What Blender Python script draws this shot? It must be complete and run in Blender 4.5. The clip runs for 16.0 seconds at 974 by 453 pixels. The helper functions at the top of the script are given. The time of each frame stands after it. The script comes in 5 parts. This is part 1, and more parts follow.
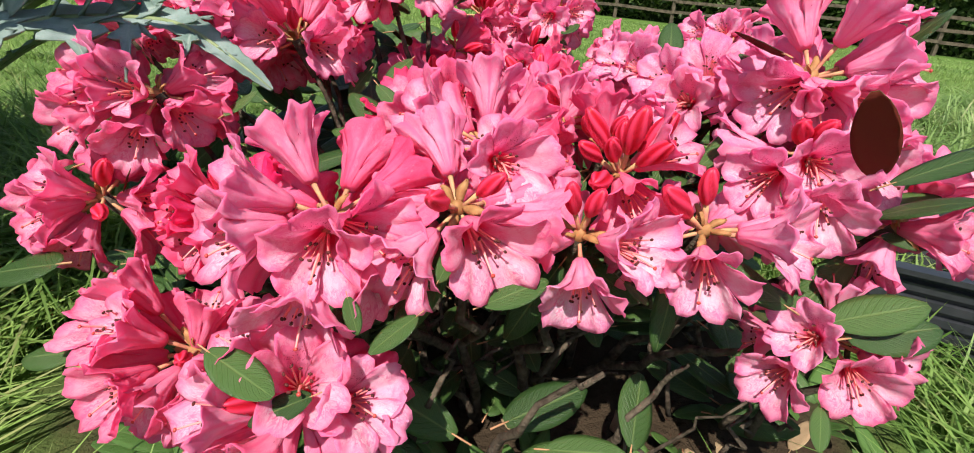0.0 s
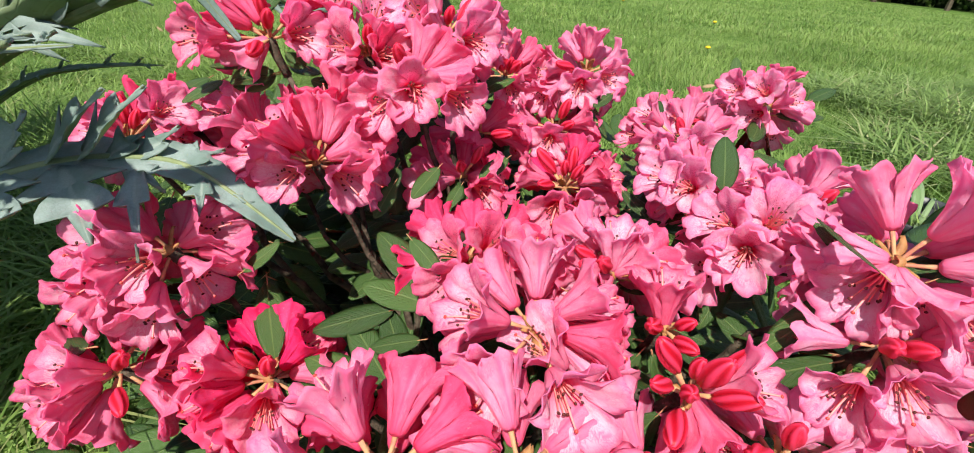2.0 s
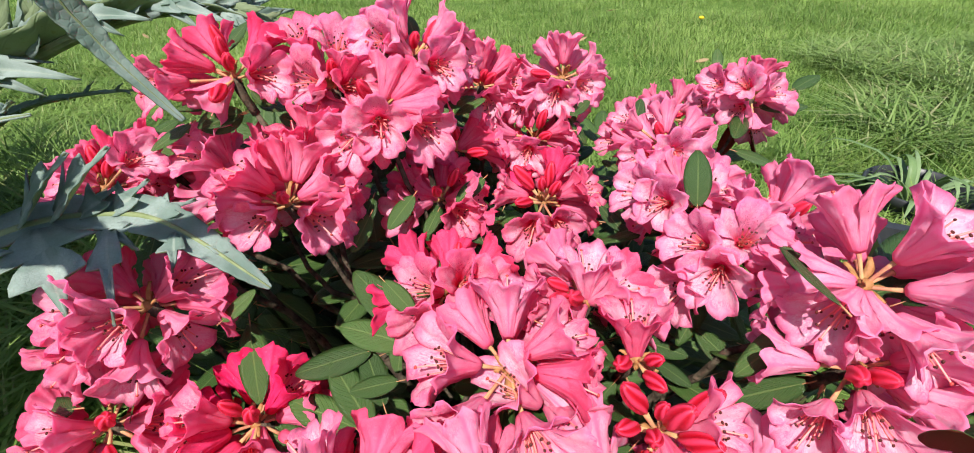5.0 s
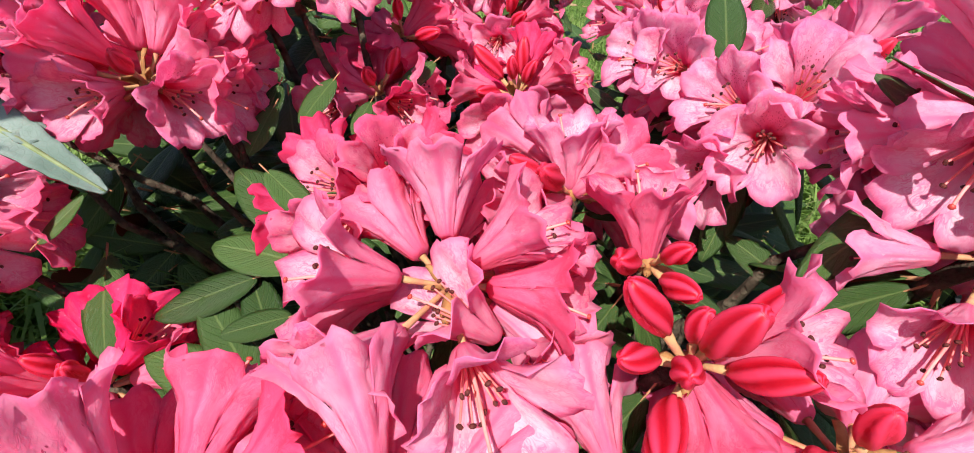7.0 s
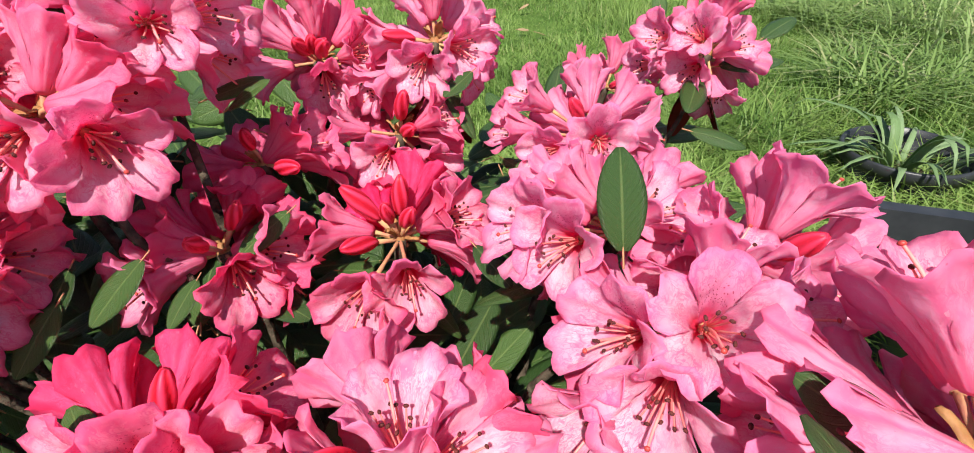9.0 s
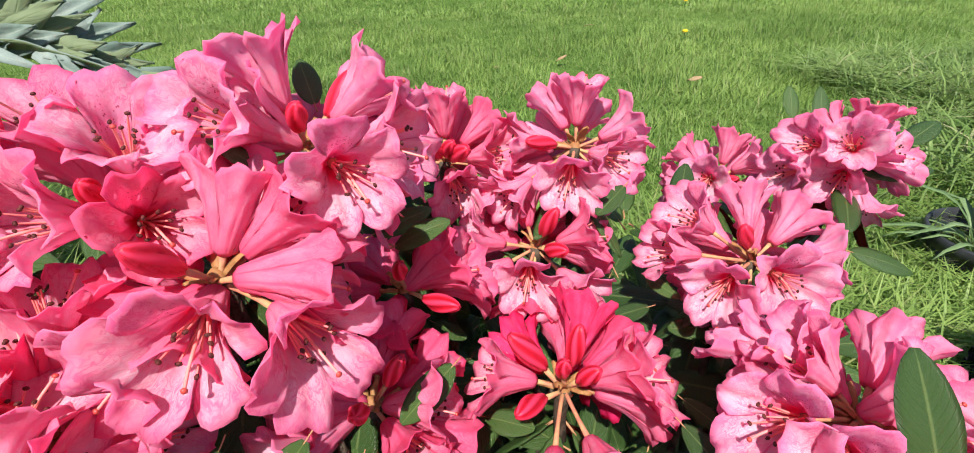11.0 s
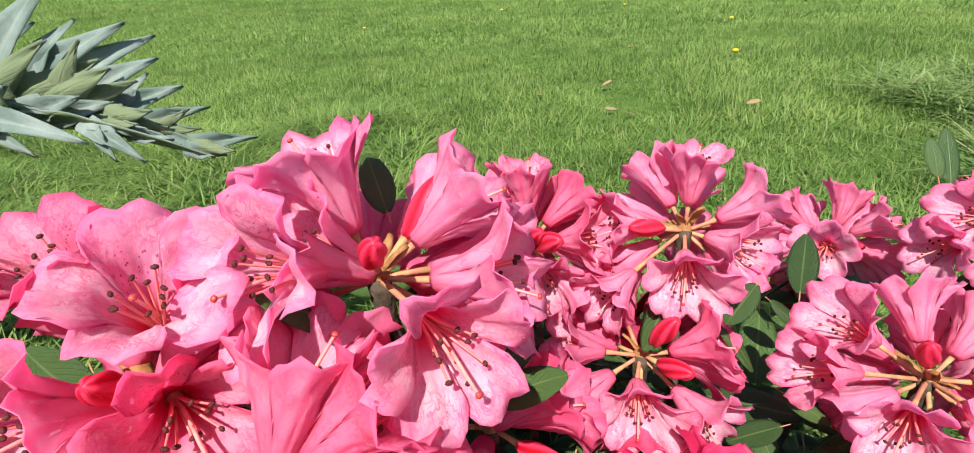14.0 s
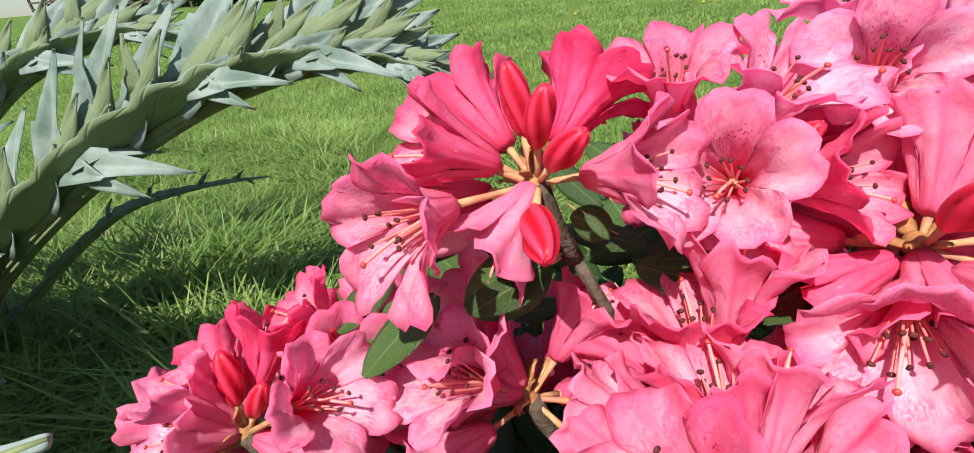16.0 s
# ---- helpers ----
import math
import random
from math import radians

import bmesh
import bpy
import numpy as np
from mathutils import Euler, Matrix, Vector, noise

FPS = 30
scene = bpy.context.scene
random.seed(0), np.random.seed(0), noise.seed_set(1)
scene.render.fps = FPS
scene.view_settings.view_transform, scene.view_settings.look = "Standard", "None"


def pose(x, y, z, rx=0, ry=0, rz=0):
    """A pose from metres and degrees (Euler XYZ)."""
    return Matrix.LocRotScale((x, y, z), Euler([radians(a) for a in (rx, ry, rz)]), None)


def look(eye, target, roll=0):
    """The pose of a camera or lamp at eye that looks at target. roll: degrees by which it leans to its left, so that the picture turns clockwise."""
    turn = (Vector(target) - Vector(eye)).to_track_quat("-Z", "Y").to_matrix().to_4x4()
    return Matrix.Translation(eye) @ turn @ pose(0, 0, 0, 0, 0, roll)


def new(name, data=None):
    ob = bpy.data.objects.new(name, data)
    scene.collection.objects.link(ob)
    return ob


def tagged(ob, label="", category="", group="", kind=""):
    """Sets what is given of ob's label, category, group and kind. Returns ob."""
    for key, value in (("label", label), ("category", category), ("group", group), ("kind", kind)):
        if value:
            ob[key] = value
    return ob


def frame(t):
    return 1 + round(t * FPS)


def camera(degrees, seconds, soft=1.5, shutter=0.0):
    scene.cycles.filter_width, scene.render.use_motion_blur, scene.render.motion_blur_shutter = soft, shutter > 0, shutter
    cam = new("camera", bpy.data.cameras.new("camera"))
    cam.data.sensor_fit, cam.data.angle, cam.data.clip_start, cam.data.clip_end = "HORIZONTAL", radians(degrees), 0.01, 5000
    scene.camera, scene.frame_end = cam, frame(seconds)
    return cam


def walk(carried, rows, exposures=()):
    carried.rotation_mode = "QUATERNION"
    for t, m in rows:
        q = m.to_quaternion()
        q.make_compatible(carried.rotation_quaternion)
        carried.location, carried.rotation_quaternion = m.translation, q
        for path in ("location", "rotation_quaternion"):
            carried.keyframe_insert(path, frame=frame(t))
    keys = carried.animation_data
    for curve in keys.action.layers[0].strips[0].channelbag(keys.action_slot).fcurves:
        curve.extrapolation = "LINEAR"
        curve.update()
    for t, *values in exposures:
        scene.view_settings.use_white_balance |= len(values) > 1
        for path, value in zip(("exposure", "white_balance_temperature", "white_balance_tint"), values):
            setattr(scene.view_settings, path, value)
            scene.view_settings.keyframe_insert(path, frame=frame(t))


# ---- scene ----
cam = camera(90.7, 16.0, soft=1.0)
METRES, EYE, TILT, LEAN, TURN = 1.0, 0.345, -26.0, -3.0, 0.0
ROWS = [
    (0.0, 0.0, 0.0, 0.0, 0.0, 0.0, -0.0),
    (0.5, 0.0017, 0.0151, 0.0439, -0.4, -1.54, 0.12),
    (1.0, -0.0124, 0.0201, 0.0777, -0.55, -2.82, 0.12),
    (1.5, -0.0247, 0.022, 0.105, -0.46, -4.11, 0.16),
    (2.0, -0.0281, 0.0306, 0.1323, -0.09, -4.75, 0.37),
    (2.5, -0.0257, 0.028, 0.1507, 0.16, -5.18, 1.3),
    (3.0, -0.0185, 0.0286, 0.1782, 0.41, -5.05, 2.81),
    (3.5, -0.0044, 0.0338, 0.1809, 0.51, -4.95, 2.85),
    (6.0, -0.0065, 0.0497, 0.1259, 0.0, -9.01, 5.33),
    (6.5, -0.0057, 0.0934, 0.0915, -0.04, -9.55, 5.92),
    (7.0, 0.0181, 0.127, 0.1009, -0.31, -9.86, 6.14),
    (7.5, 0.0561, 0.1477, 0.1248, -1.44, -10.04, 7.02),
    (8.0, 0.0905, 0.1669, 0.1449, -2.91, -10.13, 8.71),
    (10.5, 0.0367, 0.2335, 0.2252, -4.51, -7.41, 7.21),
    (11.0, 0.0059, 0.2443, 0.2417, -2.52, -5.78, 5.97),
    (11.5, -0.0165, 0.2524, 0.2506, -0.58, -4.66, 5.18),
    (12.0, -0.0129, 0.2714, 0.2512, 1.08, -4.32, 5.11),
    (12.5, -0.0273, 0.2867, 0.2577, 1.84, -3.85, 5.14),
    (13.0, -0.0192, 0.3091, 0.2436, 2.09, -3.8, 4.64),
    (13.5, 0.013, 0.3151, 0.2513, 2.01, -3.65, 5.93),
    (14.0, -0.0182, 0.2999, 0.2846, 1.66, -3.09, 6.65),
    (14.5, -0.0661, 0.2811, 0.2896, 2.33, -2.18, 6.71),
    (15.0, -0.1078, 0.2696, 0.2782, 4.47, -1.57, 7.06),
    (15.5, -0.155, 0.2628, 0.2553, 6.32, -1.07, 6.87),
    (16.0, -0.1904, 0.2576, 0.2391, 8.22, -1.07, 6.79),
]
walk(cam, [(t, pose(0, 0, EYE, TILT, LEAN, TURN) @ pose(METRES * x, METRES * y, METRES * z, 90 + pitch, roll, yaw)) for t, x, y, z, yaw, pitch, roll in ROWS], exposures=((0.0, 0.60), (16.0, 0.60)))


# ---- light ----
SUN_EL, SUN_AZ = 56.0, 254.0          # degrees; azimuth counted from +x towards +y
sun_from = Vector((math.cos(radians(SUN_AZ)) * math.cos(radians(SUN_EL)), math.sin(radians(SUN_AZ)) * math.cos(radians(SUN_EL)), math.sin(radians(SUN_EL))))
sun_data = bpy.data.lights.new("sun", "SUN")
sun_data.energy, sun_data.angle, sun_data.color = 5.0, radians(0.6), (1.0, 0.95, 0.86)
sun = new("sun", sun_data)
sun.matrix_world = look(tuple(sun_from * 20), (0, 0, 0))
world = bpy.data.worlds.new("sky")
scene.world = world
world.use_nodes = True
sky = world.node_tree.nodes.new("ShaderNodeTexSky")
sky.sky_type, sky.sun_disc = "NISHITA", False
sky.sun_elevation, sky.sun_rotation = radians(SUN_EL), radians(90 - SUN_AZ)
world.node_tree.links.new(sky.outputs[0], world.node_tree.nodes["Background"].inputs[0])
world.node_tree.nodes["Background"].inputs[1].default_value = 0.085


# ---- materials ----
class Mat:
    """A small builder for node materials."""

    def __init__(self, name, rough=0.5, spec=0.4):
        self.m = bpy.data.materials.new(name)
        self.m.use_nodes = True
        self.n, self.l = self.m.node_tree.nodes, self.m.node_tree.links
        self.bsdf, self.out = self.n["Principled BSDF"], self.n["Material Output"]
        self.bsdf.inputs["Roughness"].default_value = rough
        self.bsdf.inputs["Specular IOR Level"].default_value = spec

    def node(self, kind, **values):
        nd = self.n.new(kind)
        for key, value in values.items():
            nd.inputs[key].default_value = value
        return nd

    def link(self, a, b):
        self.l.new(a, b)

    def math(self, op, a, b=0.0, clamp=False):
        nd = self.n.new("ShaderNodeMath")
        nd.operation, nd.use_clamp = op, clamp
        for i, v in enumerate((a, b)):
            if isinstance(v, (int, float)):
                nd.inputs[i].default_value = v
            else:
                self.link(v, nd.inputs[i])
        return nd.outputs[0]

    def smooth(self, v, lo, hi):
        nd = self.n.new("ShaderNodeMapRange")
        nd.interpolation_type = "SMOOTHSTEP"
        self.link(v, nd.inputs["Value"])
        nd.inputs["From Min"].default_value, nd.inputs["From Max"].default_value = lo, hi
        return nd.outputs[0]

    def mix(self, f, a, b):
        nd = self.n.new("ShaderNodeMix")
        nd.data_type = "RGBA"
        for i, v in ((0, f), (6, a), (7, b)):
            if isinstance(v, (int, float)):
                nd.inputs[i].default_value = v
            elif isinstance(v, tuple):
                nd.inputs[i].default_value = (*v, 1)
            else:
                self.link(v, nd.inputs[i])
        return nd.outputs[2]

    def coords(self, kind="Object"):
        return self.n.new("ShaderNodeTexCoord").outputs[kind]

    def uv(self):
        sep = self.n.new("ShaderNodeSeparateXYZ")
        self.link(self.coords("UV"), sep.inputs[0])
        return sep.outputs[0], sep.outputs[1]

    def noise(self, scale, detail=3.0, at=None, rough=0.55):
        nd = self.node("ShaderNodeTexNoise", Scale=scale, Detail=detail, Roughness=rough)
        self.link(at if at is not None else self.coords(), nd.inputs["Vector"])
        return nd.outputs["Fac"]

    def combine(self, x, y, z=0.0):
        nd = self.n.new("ShaderNodeCombineXYZ")
        for i, v in enumerate((x, y, z)):
            if isinstance(v, (int, float)):
                nd.inputs[i].default_value = v
            else:
                self.link(v, nd.inputs[i])
        return nd.outputs[0]

    def rand(self):
        return self.n.new("ShaderNodeObjectInfo").outputs["Random"]

    def island(self):
        return self.n.new("ShaderNodeNewGeometry").outputs["Random Per Island"]

    def own(self, key):
        nd = self.n.new("ShaderNodeAttribute")
        nd.attribute_type, nd.attribute_name = "OBJECT", key
        return nd.outputs["Fac"]

    def colour(self, c):
        if isinstance(c, tuple):
            self.bsdf.inputs["Base Color"].default_value = (*c, 1)
        else:
            self.link(c, self.bsdf.inputs["Base Color"])
        return self

    def bump(self, height, strength=0.3, distance=0.001):
        nd = self.node("ShaderNodeBump", Strength=strength, Distance=distance)
        self.link(height, nd.inputs["Height"])
        self.link(nd.outputs[0], self.bsdf.inputs["Normal"])
        return self

    def thin(self, c, share):
        """Light that comes through a petal or a leaf."""
        tr = self.n.new("ShaderNodeBsdfTranslucent")
        if isinstance(c, tuple):
            tr.inputs[0].default_value = (*c, 1)
        else:
            self.link(c, tr.inputs[0])
        mx = self.n.new("ShaderNodeMixShader")
        mx.inputs[0].default_value = share
        self.link(self.bsdf.outputs[0], mx.inputs[1])
        self.link(tr.outputs[0], mx.inputs[2])
        self.link(mx.outputs[0], self.out.inputs[0])
        return self


def petal_material(name, inside):
    """Petal skin; u runs round the five lobes (the upper lobe in the middle), v from the base to the margin."""
    m = Mat(name, 0.52, 0.22)
    u, v = m.uv()
    across = m.math("ABSOLUTE", m.math("SUBTRACT", m.math("FRACT", m.math("MULTIPLY", u, 5.0)), 0.5))
    # Tint from the flower's age; the shade on some heads is put into it.
    age_shade = m.math("ADD", m.own("age_shade"), m.math("MULTIPLY", m.math("SUBTRACT", m.rand(), 0.5), 0.22), True)
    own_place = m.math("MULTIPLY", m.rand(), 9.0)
    deepened = m.math("POWER", age_shade, 1.35)
    wobble = m.math("MULTIPLY", m.noise(7.0, 3.0, m.combine(m.math("MULTIPLY", u, 5.0), v, own_place)), 5.0)

    def net(fine, along, lo, hi):
        """Branching veins that run from the base to the margin."""
        cells = m.node("ShaderNodeTexVoronoi", Scale=1.0, Randomness=0.9)
        cells.feature = "DISTANCE_TO_EDGE"
        m.link(m.combine(m.math("ADD", m.math("MULTIPLY", u, fine), wobble), m.math("MULTIPLY", v, along), own_place), cells.inputs["Vector"])
        return m.math("SUBTRACT", 1.0, m.smooth(cells.outputs["Distance"], lo, hi))

    vein = m.math("MAXIMUM", net(50.0, 3.2, 0.01, 0.12), m.math("MULTIPLY", net(120.0, 11.0, 0.01, 0.15), 0.6))
    vein = m.math("MULTIPLY", vein, m.smooth(m.noise(60.0, 2.0), 0.25, 0.62))
    patch = m.noise(70.0, 4.0)
    margin = m.smooth(m.math("ADD", v, m.math("MULTIPLY", m.math("SUBTRACT", patch, 0.5), 0.30)), 0.74, 1.05)
    flush = m.smooth(m.noise(30.0, 3.0, m.combine(m.math("MULTIPLY", u, 0.35), m.math("MULTIPLY", v, 0.05), own_place)), 0.38, 0.66)
    if inside:
        pale = m.mix(deepened, (0.98, 0.64, 0.81), (0.97, 0.16, 0.43))
        rich = m.mix(deepened, (0.97, 0.21, 0.50), (0.90, 0.016, 0.16))
        # Lobes paler, the lower most: own paleness plus sunlight put into the colour.
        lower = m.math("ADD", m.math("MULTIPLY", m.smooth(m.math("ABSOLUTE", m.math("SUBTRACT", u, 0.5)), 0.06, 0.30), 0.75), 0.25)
        pale_sunlit = m.math("MULTIPLY", lower, m.smooth(v, 0.36, 0.62))
        c = m.mix(m.math("MULTIPLY", pale_sunlit, m.math("SUBTRACT", 1.0, m.math("MULTIPLY", age_shade, 0.65))), pale, (0.98, 0.82, 0.89))
        c = m.mix(m.math("MULTIPLY", flush, 0.35), c, rich)
        c = m.mix(m.math("MULTIPLY", margin, 0.72), c, rich)
        c = m.mix(m.math("MULTIPLY", vein, 0.68), c, m.mix(0.5, rich, (0.72, 0.10, 0.36)))
        c = m.mix(m.math("SUBTRACT", 1.0, m.smooth(v, 0.10, 0.44)), c, (0.92, 0.09, 0.20))
        top = m.math("SUBTRACT", 1.0, m.smooth(m.math("ABSOLUTE", m.math("SUBTRACT", u, 0.5)), 0.09, 0.15))
        c = m.mix(m.math("MULTIPLY", m.math("MULTIPLY", top, 0.40), m.math("SUBTRACT", 1.0, m.smooth(v, 0.55, 0.95))), c, rich)
        dots = m.node("ShaderNodeTexVoronoi", Scale=1.0)
        m.link(m.combine(m.math("MULTIPLY", u, 80.0), m.math("MULTIPLY", v, 28.0), m.math("MULTIPLY", m.rand(), 7.0)), dots.inputs["Vector"])
        spot = m.math("SUBTRACT", 1.0, m.smooth(dots.outputs["Distance"], 0.20, 0.34))
        band = m.math("MULTIPLY", m.smooth(v, 0.36, 0.46), m.math("SUBTRACT", 1.0, m.smooth(v, 0.62, 0.82)))
        c = m.mix(m.math("MULTIPLY", m.math("MULTIPLY", spot, band), m.math("MULTIPLY", top, 0.8)), c, (0.42, 0.008, 0.08))
    else:
        pale = m.mix(deepened, (0.98, 0.63, 0.80), (0.96, 0.08, 0.33))
        rich = m.mix(deepened, (0.97, 0.26, 0.53), (0.88, 0.009, 0.12))
        c = m.mix(m.math("MULTIPLY", margin, 0.55), pale, rich)
        rib = m.math("SUBTRACT", 1.0, m.smooth(across, 0.008, 0.09))
        seam = m.smooth(across, 0.36, 0.50)
        c = m.mix(m.math("MULTIPLY", flush, 0.50), c, rich)
        c = m.mix(m.math("MULTIPLY", m.math("MAXIMUM", rib, m.math("MULTIPLY", seam, 0.7)), 0.70), c, rich)
        c = m.mix(m.math("MULTIPLY", vein, 0.62), c, rich)
        c = m.mix(m.math("MULTIPLY", m.math("SUBTRACT", 1.0, m.smooth(v, 0.02, 0.34)), 0.8), c, rich)
    relief = m.math("ADD", m.math("MULTIPLY", vein, -0.22), m.math("ADD", m.math("ADD", m.math("MULTIPLY", m.noise(55.0, 2.0), 2.2), m.math("MULTIPLY", m.noise(150.0, 3.0), 1.2)), m.math("MULTIPLY", m.noise(900.0, 2.0), 0.25)))
    m.colour(c).bump(relief, 0.32, 0.0010)
    m.thin(m.mix(0.14, c, (1.0, 0.15, 0.40)), 0.60)
    return m.m


def plain(name, a, b, scale, rough=0.6, spec=0.3, bump=0.3, thin=0.0, distance=0.001):
    m = Mat(name, rough, spec)
    f = m.smooth(m.noise(scale, 4.0), 0.3, 0.7)
    c = m.mix(f, a, b)
    m.colour(c).bump(m.noise(scale * 3, 3.0), bump, distance)
    if thin:
        m.thin(c, thin)
    return m.m


def leaf_material(name, green, light, rough, thin):
    """Leaf skin with a pale midrib and side veins; u across, v along."""
    m = Mat(name, rough, 0.32)
    u, v = m.uv()
    off = m.math("ABSOLUTE", m.math("SUBTRACT", u, 0.5))
    rib = m.math("SUBTRACT", 1.0, m.smooth(off, 0.010, 0.040))
    side = m.math("ABSOLUTE", m.math("SUBTRACT", m.math("FRACT", m.math("SUBTRACT", m.math("MULTIPLY", v, 11.0), m.math("MULTIPLY", off, 7.0))), 0.5))
    side = m.math("SUBTRACT", 1.0, m.smooth(side, 0.02, 0.14))
    tone = m.math("ADD", m.math("MULTIPLY", m.rand(), 0.7), m.math("MULTIPLY", m.noise(45.0, 3.0), 0.6), True)
    c = m.mix(tone, green, light)
    blotch = m.smooth(m.noise(120.0, 2.0), 0.62, 0.74)
    c = m.mix(m.math("MULTIPLY", blotch, 0.35), c, (0.20, 0.21, 0.05))
    c = m.mix(m.math("MULTIPLY", side, 0.16), c, light)
    c = m.mix(m.math("MULTIPLY", rib, 0.35), c, (0.20, 0.26, 0.09))
    hollow = m.math("ADD", m.math("MULTIPLY", m.math("MAXIMUM", side, rib), -0.9), m.math("MULTIPLY", m.noise(420.0, 2.0), 0.5))
    m.colour(c).bump(hollow, 0.5, 0.0012)
    m.thin(c, thin)
    return m.m


PETAL_IN = petal_material("petal_inside", True)
PETAL_OUT = petal_material("petal_outside", False)
BUD = Mat("bud", 0.45, 0.25)
_u, _v = BUD.uv()
_f = BUD.smooth(BUD.math("ABSOLUTE", BUD.math("SUBTRACT", BUD.math("FRACT", BUD.math("MULTIPLY", _u, 5.0)), 0.5)), 0.05, 0.42)
# Ridges pinker, with their highlight and the dark creases put into the colour.
_c = BUD.mix(_f, (0.86, 0.060, 0.15), (0.46, 0.003, 0.014))
_c = BUD.mix(BUD.math("MULTIPLY", BUD.math("SUBTRACT", 1.0, BUD.own("age_shade"), True), 0.5), _c, (0.82, 0.05, 0.12))
BUD.colour(BUD.mix(BUD.math("MULTIPLY", BUD.noise(90.0), 0.35), _c, (0.74, 0.025, 0.075))).bump(BUD.noise(200.0), 0.25).thin((0.80, 0.02, 0.05), 0.25)
BUD = BUD.m
STALK = plain("flower_stalk", (0.47, 0.17, 0.12), (0.50, 0.33, 0.15), 160.0, 0.65, 0.25, 0.4)
BRACT = plain("bud_scale", (0.47, 0.25, 0.10), (0.30, 0.12, 0.045), 120.0, 0.6, 0.3, 0.4, 0.2)
FILAMENT = plain("filament", (0.94, 0.46, 0.43), (0.92, 0.27, 0.26), 90.0, 0.5, 0.3, 0.1, 0.25)
ANTHER = plain("anther", (0.06, 0.010, 0.010), (0.13, 0.028, 0.022), 600.0, 0.6, 0.3, 0.5)
STIGMA = plain("stigma", (0.50, 0.06, 0.05), (0.35, 0.03, 0.03), 500.0, 0.35, 0.5, 0.2)
LEAF_TOP = leaf_material("leaf_top", (0.010, 0.032, 0.009), (0.062, 0.118, 0.030), 0.34, 0.08)
LEAF_UNDER = plain("leaf_under", (0.15, 0.020, 0.018), (0.21, 0.044, 0.028), 90.0, 0.9, 0.1, 0.5, 0.10)
BARK = plain("bark", (0.115, 0.090, 0.065), (0.035, 0.024, 0.017), 120.0, 0.9, 0.15, 0.8, 0.0, 0.003)


def grass_material(name, dark, bright, straw, thin):
    m = Mat(name, 0.5, 0.35)
    geo = m.n.new("ShaderNodeNewGeometry")
    u, v = m.uv()
    big = m.smooth(m.noise(1.3, 3.0, geo.outputs["Position"]), 0.35, 0.68)
    mid = m.smooth(m.noise(7.0, 3.0, geo.outputs["Position"]), 0.35, 0.7)
    f = m.math("ADD", m.math("MULTIPLY", big, 0.36), m.math("ADD", m.math("MULTIPLY", mid, 0.34), m.math("MULTIPLY", m.island(), 0.55)), True)
    c = m.mix(f, dark, bright)
    dry = m.smooth(m.math("FRACT", m.math("MULTIPLY", m.island(), 37.0)), 0.88, 0.98)
    c = m.mix(m.math("MULTIPLY", dry, 0.8), c, straw)
    m.colour(c).thin(m.mix(0.5, c, bright), thin)
    return m.m


GRASS = grass_material("grass_blade", (0.050, 0.140, 0.016), (0.31, 0.44, 0.12), (0.36, 0.36, 0.16), 0.40)
TALL_GRASS = grass_material("tall_grass_blade", (0.075, 0.165, 0.028), (0.32, 0.44, 0.15), (0.50, 0.48, 0.27), 0.42)
GROUND = Mat("lawn_soil", 0.95, 0.1)
_g = GROUND.coords()
_far = GROUND.smooth(GROUND.noise(9.0, 6.0, _g, 0.7), 0.3, 0.7)
_c = GROUND.mix(_far, (0.048, 0.110, 0.018), (0.125, 0.205, 0.046))
_c = GROUND.mix(GROUND.math("MULTIPLY", GROUND.smooth(GROUND.noise(0.7, 3.0, _g), 0.4, 0.7), 0.5), _c, (0.13, 0.205, 0.047))
_soil = GROUND.n.new("ShaderNodeVectorMath")
_soil.operation = "DISTANCE"
GROUND.link(_g, _soil.inputs[0])
_soil.inputs[1].default_value = (0.0, 0.40, 0.0)
_bed = GROUND.math("SUBTRACT", 1.0, GROUND.smooth(GROUND.math("ADD", _soil.outputs["Value"], GROUND.math("MULTIPLY", GROUND.noise(8.0), 0.2)), 0.40, 0.56))
_earth = GROUND.mix(GROUND.noise(60.0, 5.0, _g, 0.7), (0.022, 0.015, 0.010), (0.075, 0.052, 0.032))
GROUND.colour(GROUND.mix(_bed, _c, _earth)).bump(GROUND.noise(120.0, 5.0, _g, 0.7), 0.8, 0.01)
GROUND = GROUND.m
